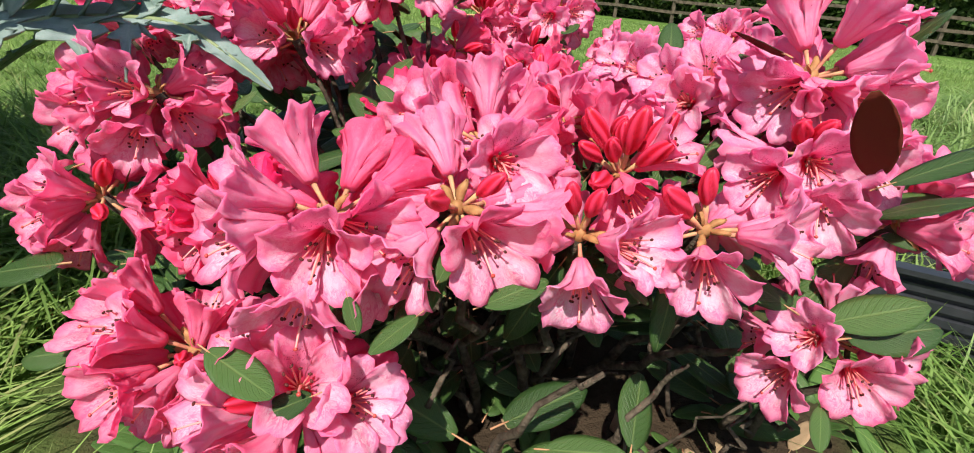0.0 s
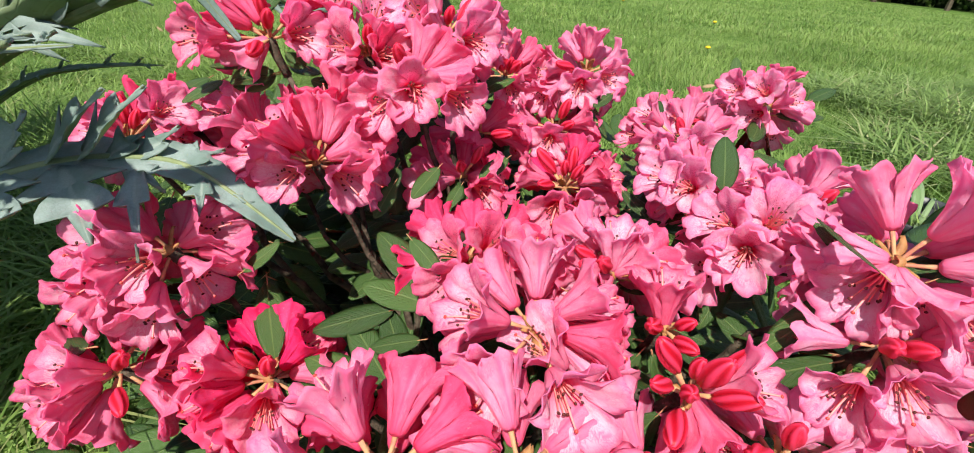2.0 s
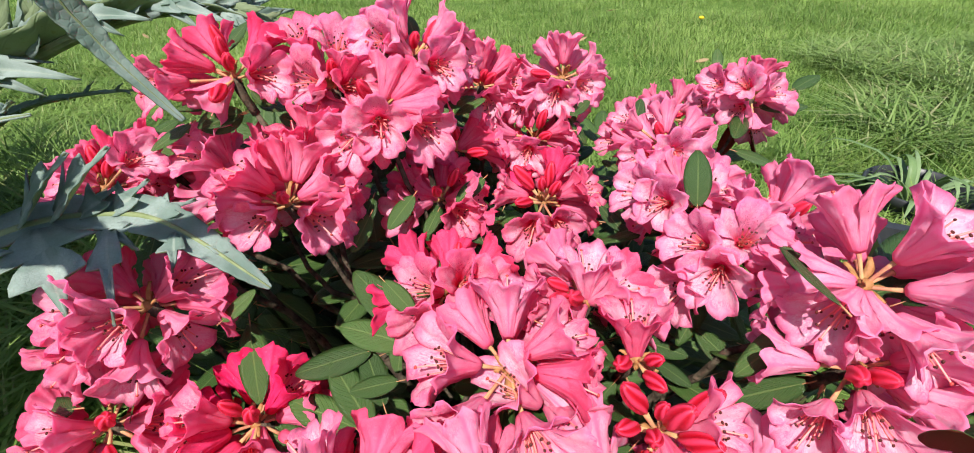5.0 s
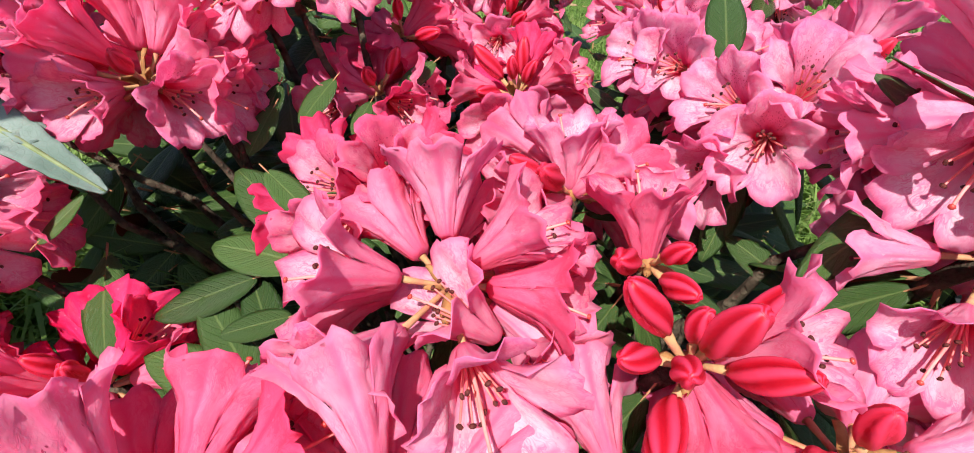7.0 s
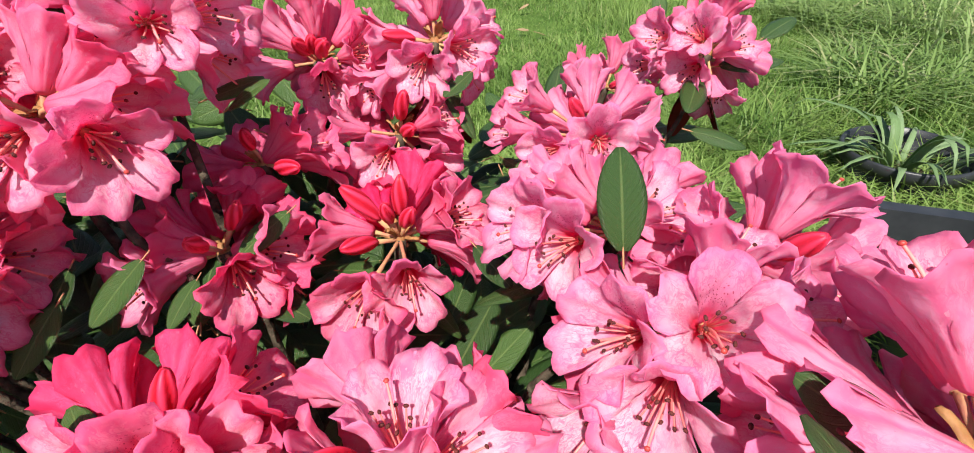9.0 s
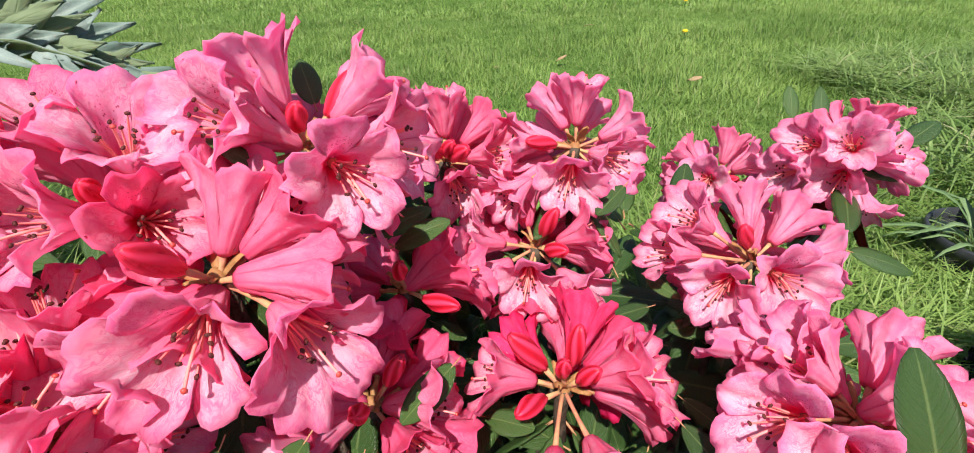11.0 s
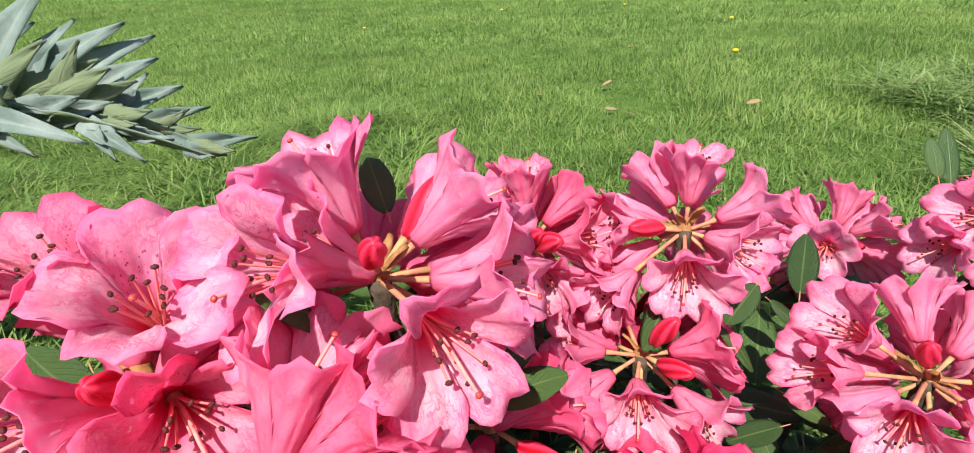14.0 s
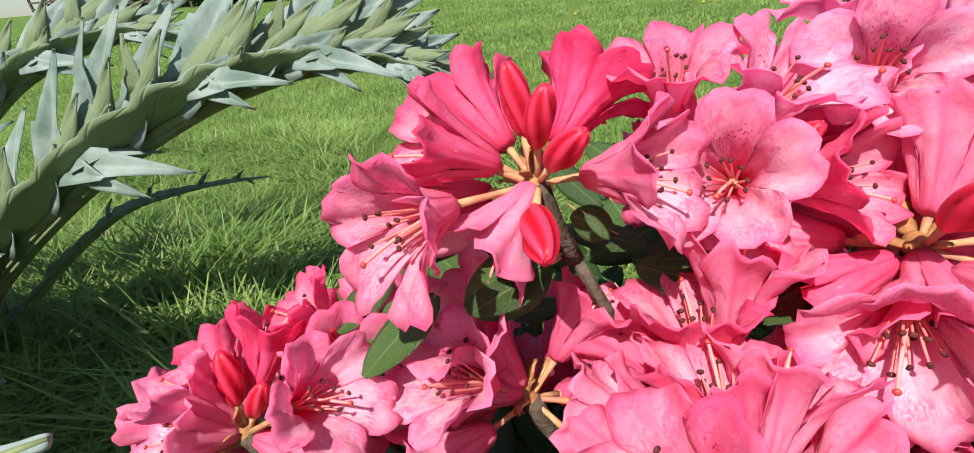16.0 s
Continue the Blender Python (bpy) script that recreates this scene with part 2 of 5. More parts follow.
def felt_material():
    m = Mat("cardoon_top", 0.9, 0.1)
    u, v = m.uv()
    off = m.math("ABSOLUTE", m.math("SUBTRACT", u, 0.5))
    rib = m.math("SUBTRACT", 1.0, m.smooth(off, 0.02, 0.09))
    net = m.node("ShaderNodeTexVoronoi", Scale=380.0)
    net.feature = "DISTANCE_TO_EDGE"
    m.link(m.coords(), net.inputs["Vector"])
    vein = m.math("SUBTRACT", 1.0, m.smooth(net.outputs["Distance"], 0.02, 0.16))
    c = m.mix(m.smooth(m.noise(28.0, 4.0), 0.3, 0.7), (0.165, 0.235, 0.205), (0.35, 0.425, 0.405))
    c = m.mix(m.math("MULTIPLY", rib, 0.5), c, (0.42, 0.48, 0.42))
    c = m.mix(m.math("MULTIPLY", vein, 0.16), c, (0.15, 0.20, 0.16))
    m.colour(c).bump(m.math("ADD", m.math("MULTIPLY", vein, -0.35), m.noise(300.0, 3.0)), 0.3, 0.0010)
    m.thin((0.30, 0.44, 0.18), 0.28)
    return m.m


SILVER = felt_material()
SILVER_UNDER = leaf_material("cardoon_under", (0.19, 0.27, 0.12), (0.34, 0.42, 0.25), 0.75, 0.50)
RIB = plain("cardoon_rib", (0.24, 0.28, 0.14), (0.15, 0.19, 0.08), 60.0, 0.6, 0.3, 0.3)
BLACK = plain("black_plastic", (0.018, 0.020, 0.024), (0.035, 0.037, 0.042), 30.0, 0.42, 0.5, 0.15)
STRAP = leaf_material("strap_leaf", (0.13, 0.24, 0.07), (0.28, 0.40, 0.20), 0.45, 0.3)
WEED = leaf_material("weed_leaf", (0.045, 0.11, 0.022), (0.10, 0.20, 0.045), 0.5, 0.3)
WOOD = plain("weathered_wood", (0.060, 0.048, 0.034), (0.13, 0.105, 0.075), 9.0, 0.9, 0.1, 0.6, 0.0, 0.01)
HEDGE = grass_material("hedge_leaf", (0.022, 0.050, 0.012), (0.080, 0.135, 0.028), (0.15, 0.17, 0.05), 0.3)
LITTER = plain("dry_leaf", (0.46, 0.34, 0.21), (0.30, 0.19, 0.10), 60.0, 0.85, 0.1, 0.5, 0.15)
YELLOW = plain("dandelion", (0.85, 0.62, 0.03), (0.80, 0.48, 0.02), 200.0, 0.7, 0.2, 0.5)


# ---- building blocks ----
def mesh_from(name, verts, faces, mats, slots=None, uvs=None, smooth=True):
    me = bpy.data.meshes.new(name)
    me.from_pydata([tuple(map(float, v)) for v in verts], [], faces)
    for mt in mats:
        me.materials.append(mt)
    if slots is not None:
        me.polygons.foreach_set("material_index", slots)
    if uvs is not None:
        layer = me.uv_layers.new(name="UVMap")
        loops = np.empty(len(me.loops), dtype=np.int32)
        me.loops.foreach_get("vertex_index", loops)
        layer.data.foreach_set("uv", np.asarray(uvs, dtype=np.float32)[loops].ravel())
    if smooth:
        me.polygons.foreach_set("use_smooth", np.ones(len(me.polygons), dtype=bool))
    me.update()
    return me


class Shell:
    """Gathers verts, faces, material slots and uvs for one mesh."""

    def __init__(self):
        self.v, self.f, self.s, self.t = [], [], [], []

    def grid(self, pts, uv, slot, flip=False, wrap=False):
        """pts[i][j]: rows of points."""
        base, rows, cols = len(self.v), len(pts), len(pts[0])
        for i in range(rows):
            self.v += [tuple(p) for p in pts[i]]
            self.t += list(uv[i])
        for i in range(rows - 1):
            for j in range(cols if wrap else cols - 1):
                k = (j + 1) % cols
                q = (base + i * cols + j, base + i * cols + k, base + (i + 1) * cols + k, base + (i + 1) * cols + j)
                self.f.append(q[::-1] if flip else q)
                self.s.append(slot)
        return base

    def sheet(self, pts, uv, thick, top, under):
        """A thin solid sheet: an upper and a lower skin with a closed edge."""
        p = np.asarray(pts, dtype=float)
        du, dv = np.gradient(p, axis=1), np.gradient(p, axis=0)
        nrm = np.cross(du, dv)
        nrm /= np.maximum(np.linalg.norm(nrm, axis=2, keepdims=True), 1e-9)
        q = p - nrm * thick
        rows, cols = p.shape[:2]
        a = self.grid(p.tolist(), uv, top)
        b = self.grid(q.tolist(), uv, under, True)
        ring = [(0, j) for j in range(cols)] + [(i, cols - 1) for i in range(1, rows)] + [(rows - 1, j) for j in range(cols - 2, -1, -1)] + [(i, 0) for i in range(rows - 2, 0, -1)]
        for (i, j), (k, l) in zip(ring, ring[1:] + ring[:1]):
            self.f.append((a + k * cols + l, a + i * cols + j, b + i * cols + j, b + k * cols + l))
            self.s.append(top)

    def tube(self, path, radii, sides, slot, cap=True):
        path = [Vector(p) for p in path]
        rings, uv = [], []
        side = None
        for i, p in enumerate(path):
            d = (path[min(i + 1, len(path) - 1)] - path[max(i - 1, 0)]).normalized()
            if side is None:
                side = d.orthogonal().normalized()
            side = (side - d * side.dot(d)).normalized()
            other = d.cross(side)
            rings.append([tuple(p + (side * math.cos(2 * math.pi * j / sides) + other * math.sin(2 * math.pi * j / sides)) * radii[i]) for j in range(sides)])
            uv.append([(j / sides, i / (len(path) - 1)) for j in range(sides)])
        base = self.grid(rings, uv, slot, False, True)
        if cap:
            n = len(path)
            self.f.append(tuple(base + j for j in range(sides))[::-1])
            self.f.append(tuple(base + (n - 1) * sides + j for j in range(sides)))
            self.s += [slot, slot]

    def ball(self, c, axes, slot, rows=5, cols=6):
        """A small ellipsoid; axes: three vectors."""
        pts, uv = [], []
        for i in range(rows + 1):
            a = math.pi * (0.04 + 0.92 * i / rows)
            pts.append([tuple(Vector(c) + axes[0] * (math.sin(a) * math.cos(2 * math.pi * j / cols)) + axes[1] * (math.sin(a) * math.sin(2 * math.pi * j / cols)) + axes[2] * math.cos(a)) for j in range(cols)])
            uv.append([(j / cols, i / rows) for j in range(cols)])
        base = self.grid(pts, uv, slot, True, True)
        self.f.append(tuple(base + j for j in range(cols)))
        self.f.append(tuple(base + rows * cols + j for j in range(cols))[::-1])
        self.s += [slot, slot]

    def mesh(self, name, mats, smooth=True):
        return mesh_from(name, self.v, self.f, mats, self.s, self.t, smooth)


def part(name, me, parent, matrix=None, label=""):
    ob = new(name, me)
    ob.parent = parent
    if matrix is not None:
        ob.matrix_local = matrix
    return tagged(ob, label=label)


def thing(name, label, category, at=(0, 0, 0), group="", kind=""):
    ob = new(name)
    ob.empty_display_size = 0.05
    ob.location = at
    return tagged(ob, label, category, group, kind)


def aim(origin, z_axis, up, sx=1.0, sy=1.0, sz=1.0):
    """A pose whose z points along z_axis and whose y leans towards up."""
    z = Vector(z_axis).normalized()
    y = Vector(up) - z * Vector(up).dot(z)
    if y.length < 1e-4:
        y = z.orthogonal()
    y.normalize()
    x = y.cross(z)
    m = Matrix((x, y, z)).transposed().to_4x4()
    return Matrix.Translation(origin) @ m @ Matrix.Diagonal((sx, sy, sz, 1))


rng = random.Random(11)


# ---- ground ----
def lie(x, y):
    """Height of the lawn: level by the shrub, falling gently to the right farther off."""
    q = min(max((y - 3.0) / 5.0, 0.0), 1.0)
    return -0.05 * min(max(x, -40), 40) * q * q * (3 - 2 * q)


def ground_sheet():
    xs = np.concatenate([np.linspace(-90, -4, 20), np.linspace(-3.6, 4.4, 41), np.linspace(5, 90, 20)])
    ys = np.concatenate([np.linspace(-40, -2, 10), np.linspace(-1.6, 9, 54), np.linspace(9.6, 120, 22)])
    pts = [[(x, y, lie(x, y) + 0.012 * noise.noise((x * 1.7, y * 1.7, 0)) * (1 if y < 12 else 0)) for x in xs] for y in ys]
    sh = Shell()
    sh.grid(pts, [[(x, y) for x in xs] for y in ys], 0)
    return sh.mesh("ground", [GROUND])


ground = tagged(new("ground", ground_sheet()), "sunlit green lawn with bare soil under the shrub", "lawn", kind="structure")


def blades(name, spots, mat, segs=2):
    """Grass blades, one mesh. spots: rows of x, y, height, width, heading, lean."""
    s = np.asarray(spots, dtype=np.float64)
    n = len(s)
    x, y, h, w, a, lean = s.T
    fx, fy = np.cos(a), np.sin(a)
    rx, ry = -fy, fx
    q = np.clip((y - 3.0) / 5.0, 0, 1)
    floor = -0.05 * x * q * q * (3 - 2 * q)
    levels = np.linspace(0, 1, segs + 1)
    verts = np.zeros((n, 2 * segs + 1, 3))
    uvs = np.zeros((n, 2 * segs + 1, 2))
    for k, lv in enumerate(levels):
        px, py = x + fx * lean * h * lv ** 2, y + fy * lean * h * lv ** 2
        pz = h * (lv - 0.32 * np.minimum(lean, 1.4) * lv ** 2) - 0.004 + floor
        if k < segs:
            half = w * 0.5 * (1 - 0.55 * lv)
            verts[:, 2 * k] = np.stack([px - rx * half, py - ry * half, pz], 1)
            verts[:, 2 * k + 1] = np.stack([px + rx * half, py + ry * half, pz], 1)
            uvs[:, 2 * k], uvs[:, 2 * k + 1] = (0, lv), (1, lv)
        else:
            verts[:, 2 * k] = np.stack([px, py, pz], 1)
            uvs[:, 2 * k] = (0.5, 1)
    per = 2 * segs + 1
    local = []
    for k in range(segs - 1):
        local += [(2 * k, 2 * k + 1, 2 * k + 3), (2 * k, 2 * k + 3, 2 * k + 2)]
    local.append((2 * segs - 2, 2 * segs - 1, 2 * segs))
    tri = (np.array(local)[None] + (np.arange(n) * per)[:, None, None]).reshape(-1, 3)
    me = bpy.data.meshes.new(name)
    me.vertices.add(n * per)
    me.vertices.foreach_set("co", verts.ravel())
    me.loops.add(tri.size)
    me.loops.foreach_set("vertex_index", tri.ravel().astype(np.int32))
    me.polygons.add(len(tri))
    me.polygons.foreach_set("loop_start", np.arange(0, tri.size, 3, dtype=np.int32))
    me.polygons.foreach_set("loop_total", np.full(len(tri), 3, dtype=np.int32))
    layer = me.uv_layers.new(name="UVMap")
    layer.data.foreach_set("uv", uvs.reshape(-1, 2)[tri.ravel()].ravel().astype(np.float32))
    me.materials.append(mat)
    me.update(calc_edges=True)
    me.validate()
    return me


gen = np.random.default_rng(7)


def scatter(n, x0, x1, y0, y1):
    return gen.uniform(x0, x1, n), gen.uniform(y0, y1, n)


def lawn_rows(n, box, height, width, lean, keep):
    x, y = scatter(n, *box)
    ok = keep(x, y)
    x, y = x[ok], y[ok]
    k = len(x)
    tuft = np.array([noise.noise((px * 3.1, py * 3.1, 2.0)) for px, py in zip(x, y)]) 
    h = height * gen.uniform(0.55, 1.25, k) * (1 + 0.7 * tuft)
    return np.stack([x, y, h, width * gen.uniform(0.7, 1.3, k), gen.uniform(0, 2 * math.pi, k), lean * gen.uniform(0.3, 1.6, k)], 1)


def off_bed(x, y):
    return ((x - 0.0) / 0.43) ** 2 + ((y - 0.40) / 0.38) ** 2 > 1


def in_view(x, y):
    return np.abs(x - 0.05) < 1.35 * np.maximum(y, 0.1) + 0.55


rows_near = lawn_rows(70000, (-1.6, 1.5, -0.25, 1.6), 0.050, 0.0032, 0.9, lambda x, y: off_bed(x, y) & in_view(x, y))
rows_mid = lawn_rows(210000, (-3.6, 4.2, 1.5, 3.6), 0.038, 0.0044, 1.0, in_view)
rows_far = lawn_rows(170000, (-6.0, 7.5, 3.4, 7.5), 0.040, 0.0085, 1.0, in_view)
rows_far2 = lawn_rows(90000, (-9.0, 12.0, 7.0, 15.0), 0.036, 0.018, 1.0, in_view)
rows_round = lawn_rows(90000, (-6.0, 6.5, -3.5, 5.0), 0.048, 0.0125, 0.9, lambda x, y: ~in_view(x, y) | (y < -0.2))
tagged(new("grass", blades("grass", rows_near, GRASS, 2)), "short mown green lawn grass in full sun", "grass", kind="stuff")
tagged(new("lawn_grass", blades("lawn_grass", np.concatenate([rows_mid, rows_far, rows_far2, rows_round]), GRASS, 1)), "short green lawn grass reaching to the fence", "grass", kind="stuff")
# longer tufts beside the shrub and the bed's edge
beside = lawn_rows(48000, (-1.8, -0.20, -0.15, 2.0), 0.085, 0.0052, 1.4, lambda x, y: off_bed(x, y))
beside5 = lawn_rows(11000, (-1.25, -0.45, 0.50, 1.05), 0.15, 0.0056, 1.3, off_bed)
beside2 = lawn_rows(9000, (0.30, 1.2, -0.05, 1.1), 0.085, 0.0040, 1.2, lambda x, y: off_bed(x, y) & in_view(x, y))
beside3 = lawn_rows(7000, (-0.5, 0.7, 0.66, 1.1), 0.08, 0.0040, 1.2, off_bed)
beside4 = lawn_rows(1500, (-0.45, 0.5, -0.1, 0.22), 0.06, 0.0036, 1.2, lambda x, y: ((x - 0.02) / 0.40) ** 2 + ((y - 0.44) / 0.34) ** 2 > 0.72)
tagged(new("long_grass", blades("long_grass", np.concatenate([beside, beside2, beside3, beside4, beside5]), GRASS, 2)), "longer tousled green grass beside the flower bed", "grass", kind="stuff")


def margin(x, y):
    return (x > 0.92 + 0.42 * (y - 1.05) + 0.06 * np.sin(9 * y)) & (x < 1.9 + 0.5 * (y - 1.0)) & in_view(x, y)


tall = lawn_rows(13000, (0.8, 2.8, 1.05, 2.05), 0.125, 0.0062, 1.5, margin)
tagged(new("tall_grass", blades("tall_grass", tall, TALL_GRASS, 3)), "tall unmown pale grass at the lawn's edge", "grass", kind="stuff")

# ---- rhododendron ----
LOBES = 5


def lobe_edge(f):
    """How far a lobe reaches at f (-1..1 across it): rounded, with a small notch at the tip."""
    return 0.57 + 0.43 * max(0.0, 1 - abs(f) ** 2.4) ** 0.55 - 0.045 * math.exp(-((f / 0.12) ** 2))


def corolla(seed, flare, rows=13, cols=13):
    """A funnel flower with five overlapping lobes; the base lies at 0, the mouth near z = 0.042."""
    r = random.Random(seed)
    sh = Shell()
    lobe_turn = [r.uniform(-9, 9) * (0.5 + 0.5 * flare) for _ in range(LOBES)]
    wave = [r.uniform(0, 6.28) for _ in range(10)]
    bend = (r.uniform(-0.005, 0.005), r.uniform(-0.006, 0.001))
    long = 0.0445 + 0.0045 * flare
    for k in range(LOBES):
        mid = 2 * math.pi * (k - 2) / LOBES + math.pi / 2
        # the meridian of this lobe: the slope from the axis grows towards the tip
        curve, rad, z = [], 0.0024, 0.0
        for i in range(81):
            v = i / 80
            slope = 52 * math.exp(-((v / 0.05) ** 2)) + 15 + 9 * min(1.0, v / 0.5) * (0.35 + 0.65 * flare)
            slope += max(0.0, (v - 0.42) / 0.58) ** 1.25 * (44 * flare + lobe_turn[k]) - 9 * (1 - flare) * max(0.0, (v - 0.75) / 0.25)
            curve.append((rad, z, radians(slope)))
            rad += long / 80 * math.sin(radians(slope))
            z += long / 80 * math.cos(radians(slope))
        pts, uv = [], []
        for i in range(rows):
            row, urow = [], []
            for j in range(cols):
                f = -1 + 2 * j / (cols - 1)
                v = min(1.0, i / (rows - 1) * lobe_edge(f) * (1 + 0.05 * noise.noise((f * 2.2, 3.0 * k, seed)) + 0.02 * noise.noise((f * 7.0, 3.0 * k, seed))))
                rad, z, slope = curve[min(80, int(v * 80 + 0.5))]
                free = max(0.0, (v - 0.50) / 0.50)
                spread = 1 + 0.25 * min(1, free * 2.2)
                ang = mid + f * math.pi / LOBES * spread
                # offset along the surface's own normal: furrow and ribs of the tube, overlap of neighbours, frilled margin, puckers
                edge = i / (rows - 1)
                off = 0.0007 * math.exp(-((f / 0.13) ** 2)) * min(1, v * 3) * (1 - 0.55 * free)
                off -= 0.0007 * math.cos(f * math.pi) * min(1, v * 3) * max(0.0, 1 - 1.6 * free)
                off += 0.0023 * f * min(1, free * 2.5) + 0.0034 * flare * abs(f) ** 2.2 * free ** 0.8
                frill = free ** 0.9 * edge ** 2
                off += frill * (0.0026 * math.sin(4.6 * f + wave[k]) + 0.0015 * math.sin(10.5 * f + wave[(k + 3) % 10]) + 0.0006 * math.sin(19 * f + wave[(k + 1) % 10]))
                off += noise.noise((f * 2.6 + 9 * k, v * 7, seed)) * 0.0013 * min(1, v * 2) + noise.noise((f * 6.5 + 9 * k, v * 15, seed + 5.0)) * 0.0005 * min(1, v * 2)
                rad -= off * math.cos(slope)
                z += off * math.sin(slope) + frill * 0.0012 * math.sin(7.5 * f + wave[(k + 5) % 10])
                row.append((rad * math.cos(ang) + bend[0] * v * v, rad * math.sin(ang) + bend[1] * v * v, z))
                urow.append(((k + 0.5 + f * 0.49) / LOBES, edge))
            pts.append(row)
            uv.append(urow)
        sh.sheet(pts, uv, 0.00035, 1, 0)
    sh.ball((0, 0, 0.0012), (Vector((0.0030, 0, 0)), Vector((0, 0.0030, 0)), Vector((0, 0, 0.0016))), 2, 4, 7)
    me = sh.mesh("flower", [PETAL_IN, PETAL_OUT, STALK])
    bm = bmesh.new()
    bm.from_mesh(me)
    bmesh.ops.remove_doubles(bm, verts=bm.verts, dist=0.00009)
    bm.to_mesh(me)
    bm.free()
    return me


def stamen_mesh(length, out):
    """One stamen on the +x side of the flower's axis."""
    sh = Shell()
    pts = [(0.0020 + out * (i / 4) ** 1.2, 0.0, 0.006 + (length - 0.006) * i / 4) for i in range(5)]
    sh.tube(pts, [0.00060, 0.00056, 0.00052, 0.00046, 0.00040], 5, 0, False)
    d = (Vector(pts[-1]) - Vector(pts[-2])).normalized()
    side = d.orthogonal().normalized()
    sh.ball(pts[-1], (side * 0.0009, d.cross(side) * 0.0014, d * 0.0009), 1, 4, 6)
    return sh.mesh("stamen", [FILAMENT, ANTHER])


def style_mesh():
    sh = Shell()
    pts = [(0.0005 * math.sin(i), -0.0100 * (i / 5) ** 1.6, 0.005 + 0.036 * i / 5) for i in range(6)]
    sh.tube(pts, [0.0008, 0.0008, 0.00075, 0.0007, 0.00065, 0.0006], 6, 0, False)
    sh.ball(pts[-1], (Vector((0.0013, 0, 0)), Vector((0, 0.0013, 0)), Vector((0, 0, 0.0009))), 1, 4, 7)
    return sh.mesh("style", [FILAMENT, STIGMA])


def bud_mesh(seed, long, fat):
    """A closed bud of five rolled petals on its stalk; z = 0 at the base of the petals."""
    r = random.Random(seed)
    sh = Shell()
    pts, uv = [], []
    cols, rows = 30, 12
    for i in range(rows + 1):
        v = i / rows
        base = fat * math.sin(math.pi * min(0.97, 0.10 + 0.86 * v ** 0.9)) ** 0.62 * (0.72 + 0.30 * v)
        row, urow = [], []
        for j in range(cols):
            a = 2 * math.pi * j / cols
            fold = abs(math.sin(2.5 * (a + 1.1 * v)))
            rad = base * (0.66 + 0.36 * fold ** 0.6)
            row.append((rad * math.cos(a) + 0.002 * v * v, rad * math.sin(a), long * v))
            urow.append((((a + 1.1 * v) / (2 * math.pi)) % 1.0, v))
        pts.append(row)
        uv.append(urow)
    base = sh.grid(pts, uv, 0, False, True)
    sh.f.append(tuple(base + rows * cols + j for j in range(cols)))
    sh.f.append(tuple(base + j for j in range(cols))[::-1])
    sh.s += [0, 0]
    sh.tube([(0, 0, -0.026), (0.0008, 0, -0.012), (0, 0, 0.001)], [0.0015, 0.0013, 0.0018], 6, 1)
    return sh.mesh("bud", [BUD, STALK])


def bract_mesh(seed):
    r = random.Random(seed)
    sh = Shell()
    pts, uv = [], []
    for i in range(7):
        v = i / 6
        half = 0.0040 * math.sin(math.pi * min(0.96, 0.16 + 0.8 * v)) ** 0.8
        pts.append([(half * f + 0.001 * math.sin(5 * v + seed), 0.004 * v * v + 0.0022 * (1 - f * f) - 0.006 * v ** 3 * r.uniform(0.8, 1.2), 0.017 * v) for f in (-1, -0.5, 0, 0.5, 1)])
        uv.append([(0.5 + 0.5 * f, v) for f in (-1, -0.5, 0, 0.5, 1)])
    sh.sheet(pts, uv, 0.0003, 0, 0)
    return sh.mesh("bud_scale", [BRACT])


def leaf_mesh(seed, bow):
    """A leathery oval leaf of length 1 along y and width 1, with rolled margins and a thick underside."""
    r = random.Random(seed)
    sh = Shell()
    pts, uv = [], []
    nr, nc = 11, 7
    twist = r.uniform(-0.25, 0.25)
    for i in range(nr):
        v = i / (nr - 1)
        half = 0.5 * max(0.03, math.sin(math.pi * min(0.985, 0.03 + 0.955 * v ** 0.95))) ** 0.60
        row, urow = [], []
        for j in range(nc):
            f = -1 + 2 * j / (nc - 1)
            x = half * f * (1 - 0.08 * abs(f) ** 3)
            z = bow * 4 * v * (1 - v) * 0.28 + 0.13 * half * abs(f) - 0.20 * half * abs(f) ** 3.5 + twist * x * v * 0.4
            z += 0.010 * math.sin(11 * v * 2 + 3 * abs(f)) * abs(f)
            row.append((x, v, z * 0.42))
            urow.append((0.5 + 0.5 * f, v))
        pts.append(row)
        uv.append(urow)
    sh.sheet(pts, uv, 0.009, 0, 1)
    sh.tube([(0, -0.16, -0.012), (0, -0.05, -0.004), (0, 0.04, -0.008)], [0.022, 0.022, 0.018], 6, 2)
    return sh.mesh("leaf", [LEAF_TOP, LEAF_UNDER, STALK])


OPEN_FLOWERS = [corolla(20 + k, f) for k, f in enumerate((1.0, 0.9, 1.12, 0.82, 0.95, 1.05, 0.86, 0.78, 1.0, 0.92))]
HALF_OPEN = [corolla(50 + k, f) for k, f in enumerate((0.50, 0.65, 0.80, 0.58, 0.86, 0.72))]
STAMENS = [stamen_mesh(ln, out) for ln, out in ((0.026, 0.0038), (0.029, 0.0052), (0.031, 0.0046), (0.034, 0.0062))]
STYLE = style_mesh()
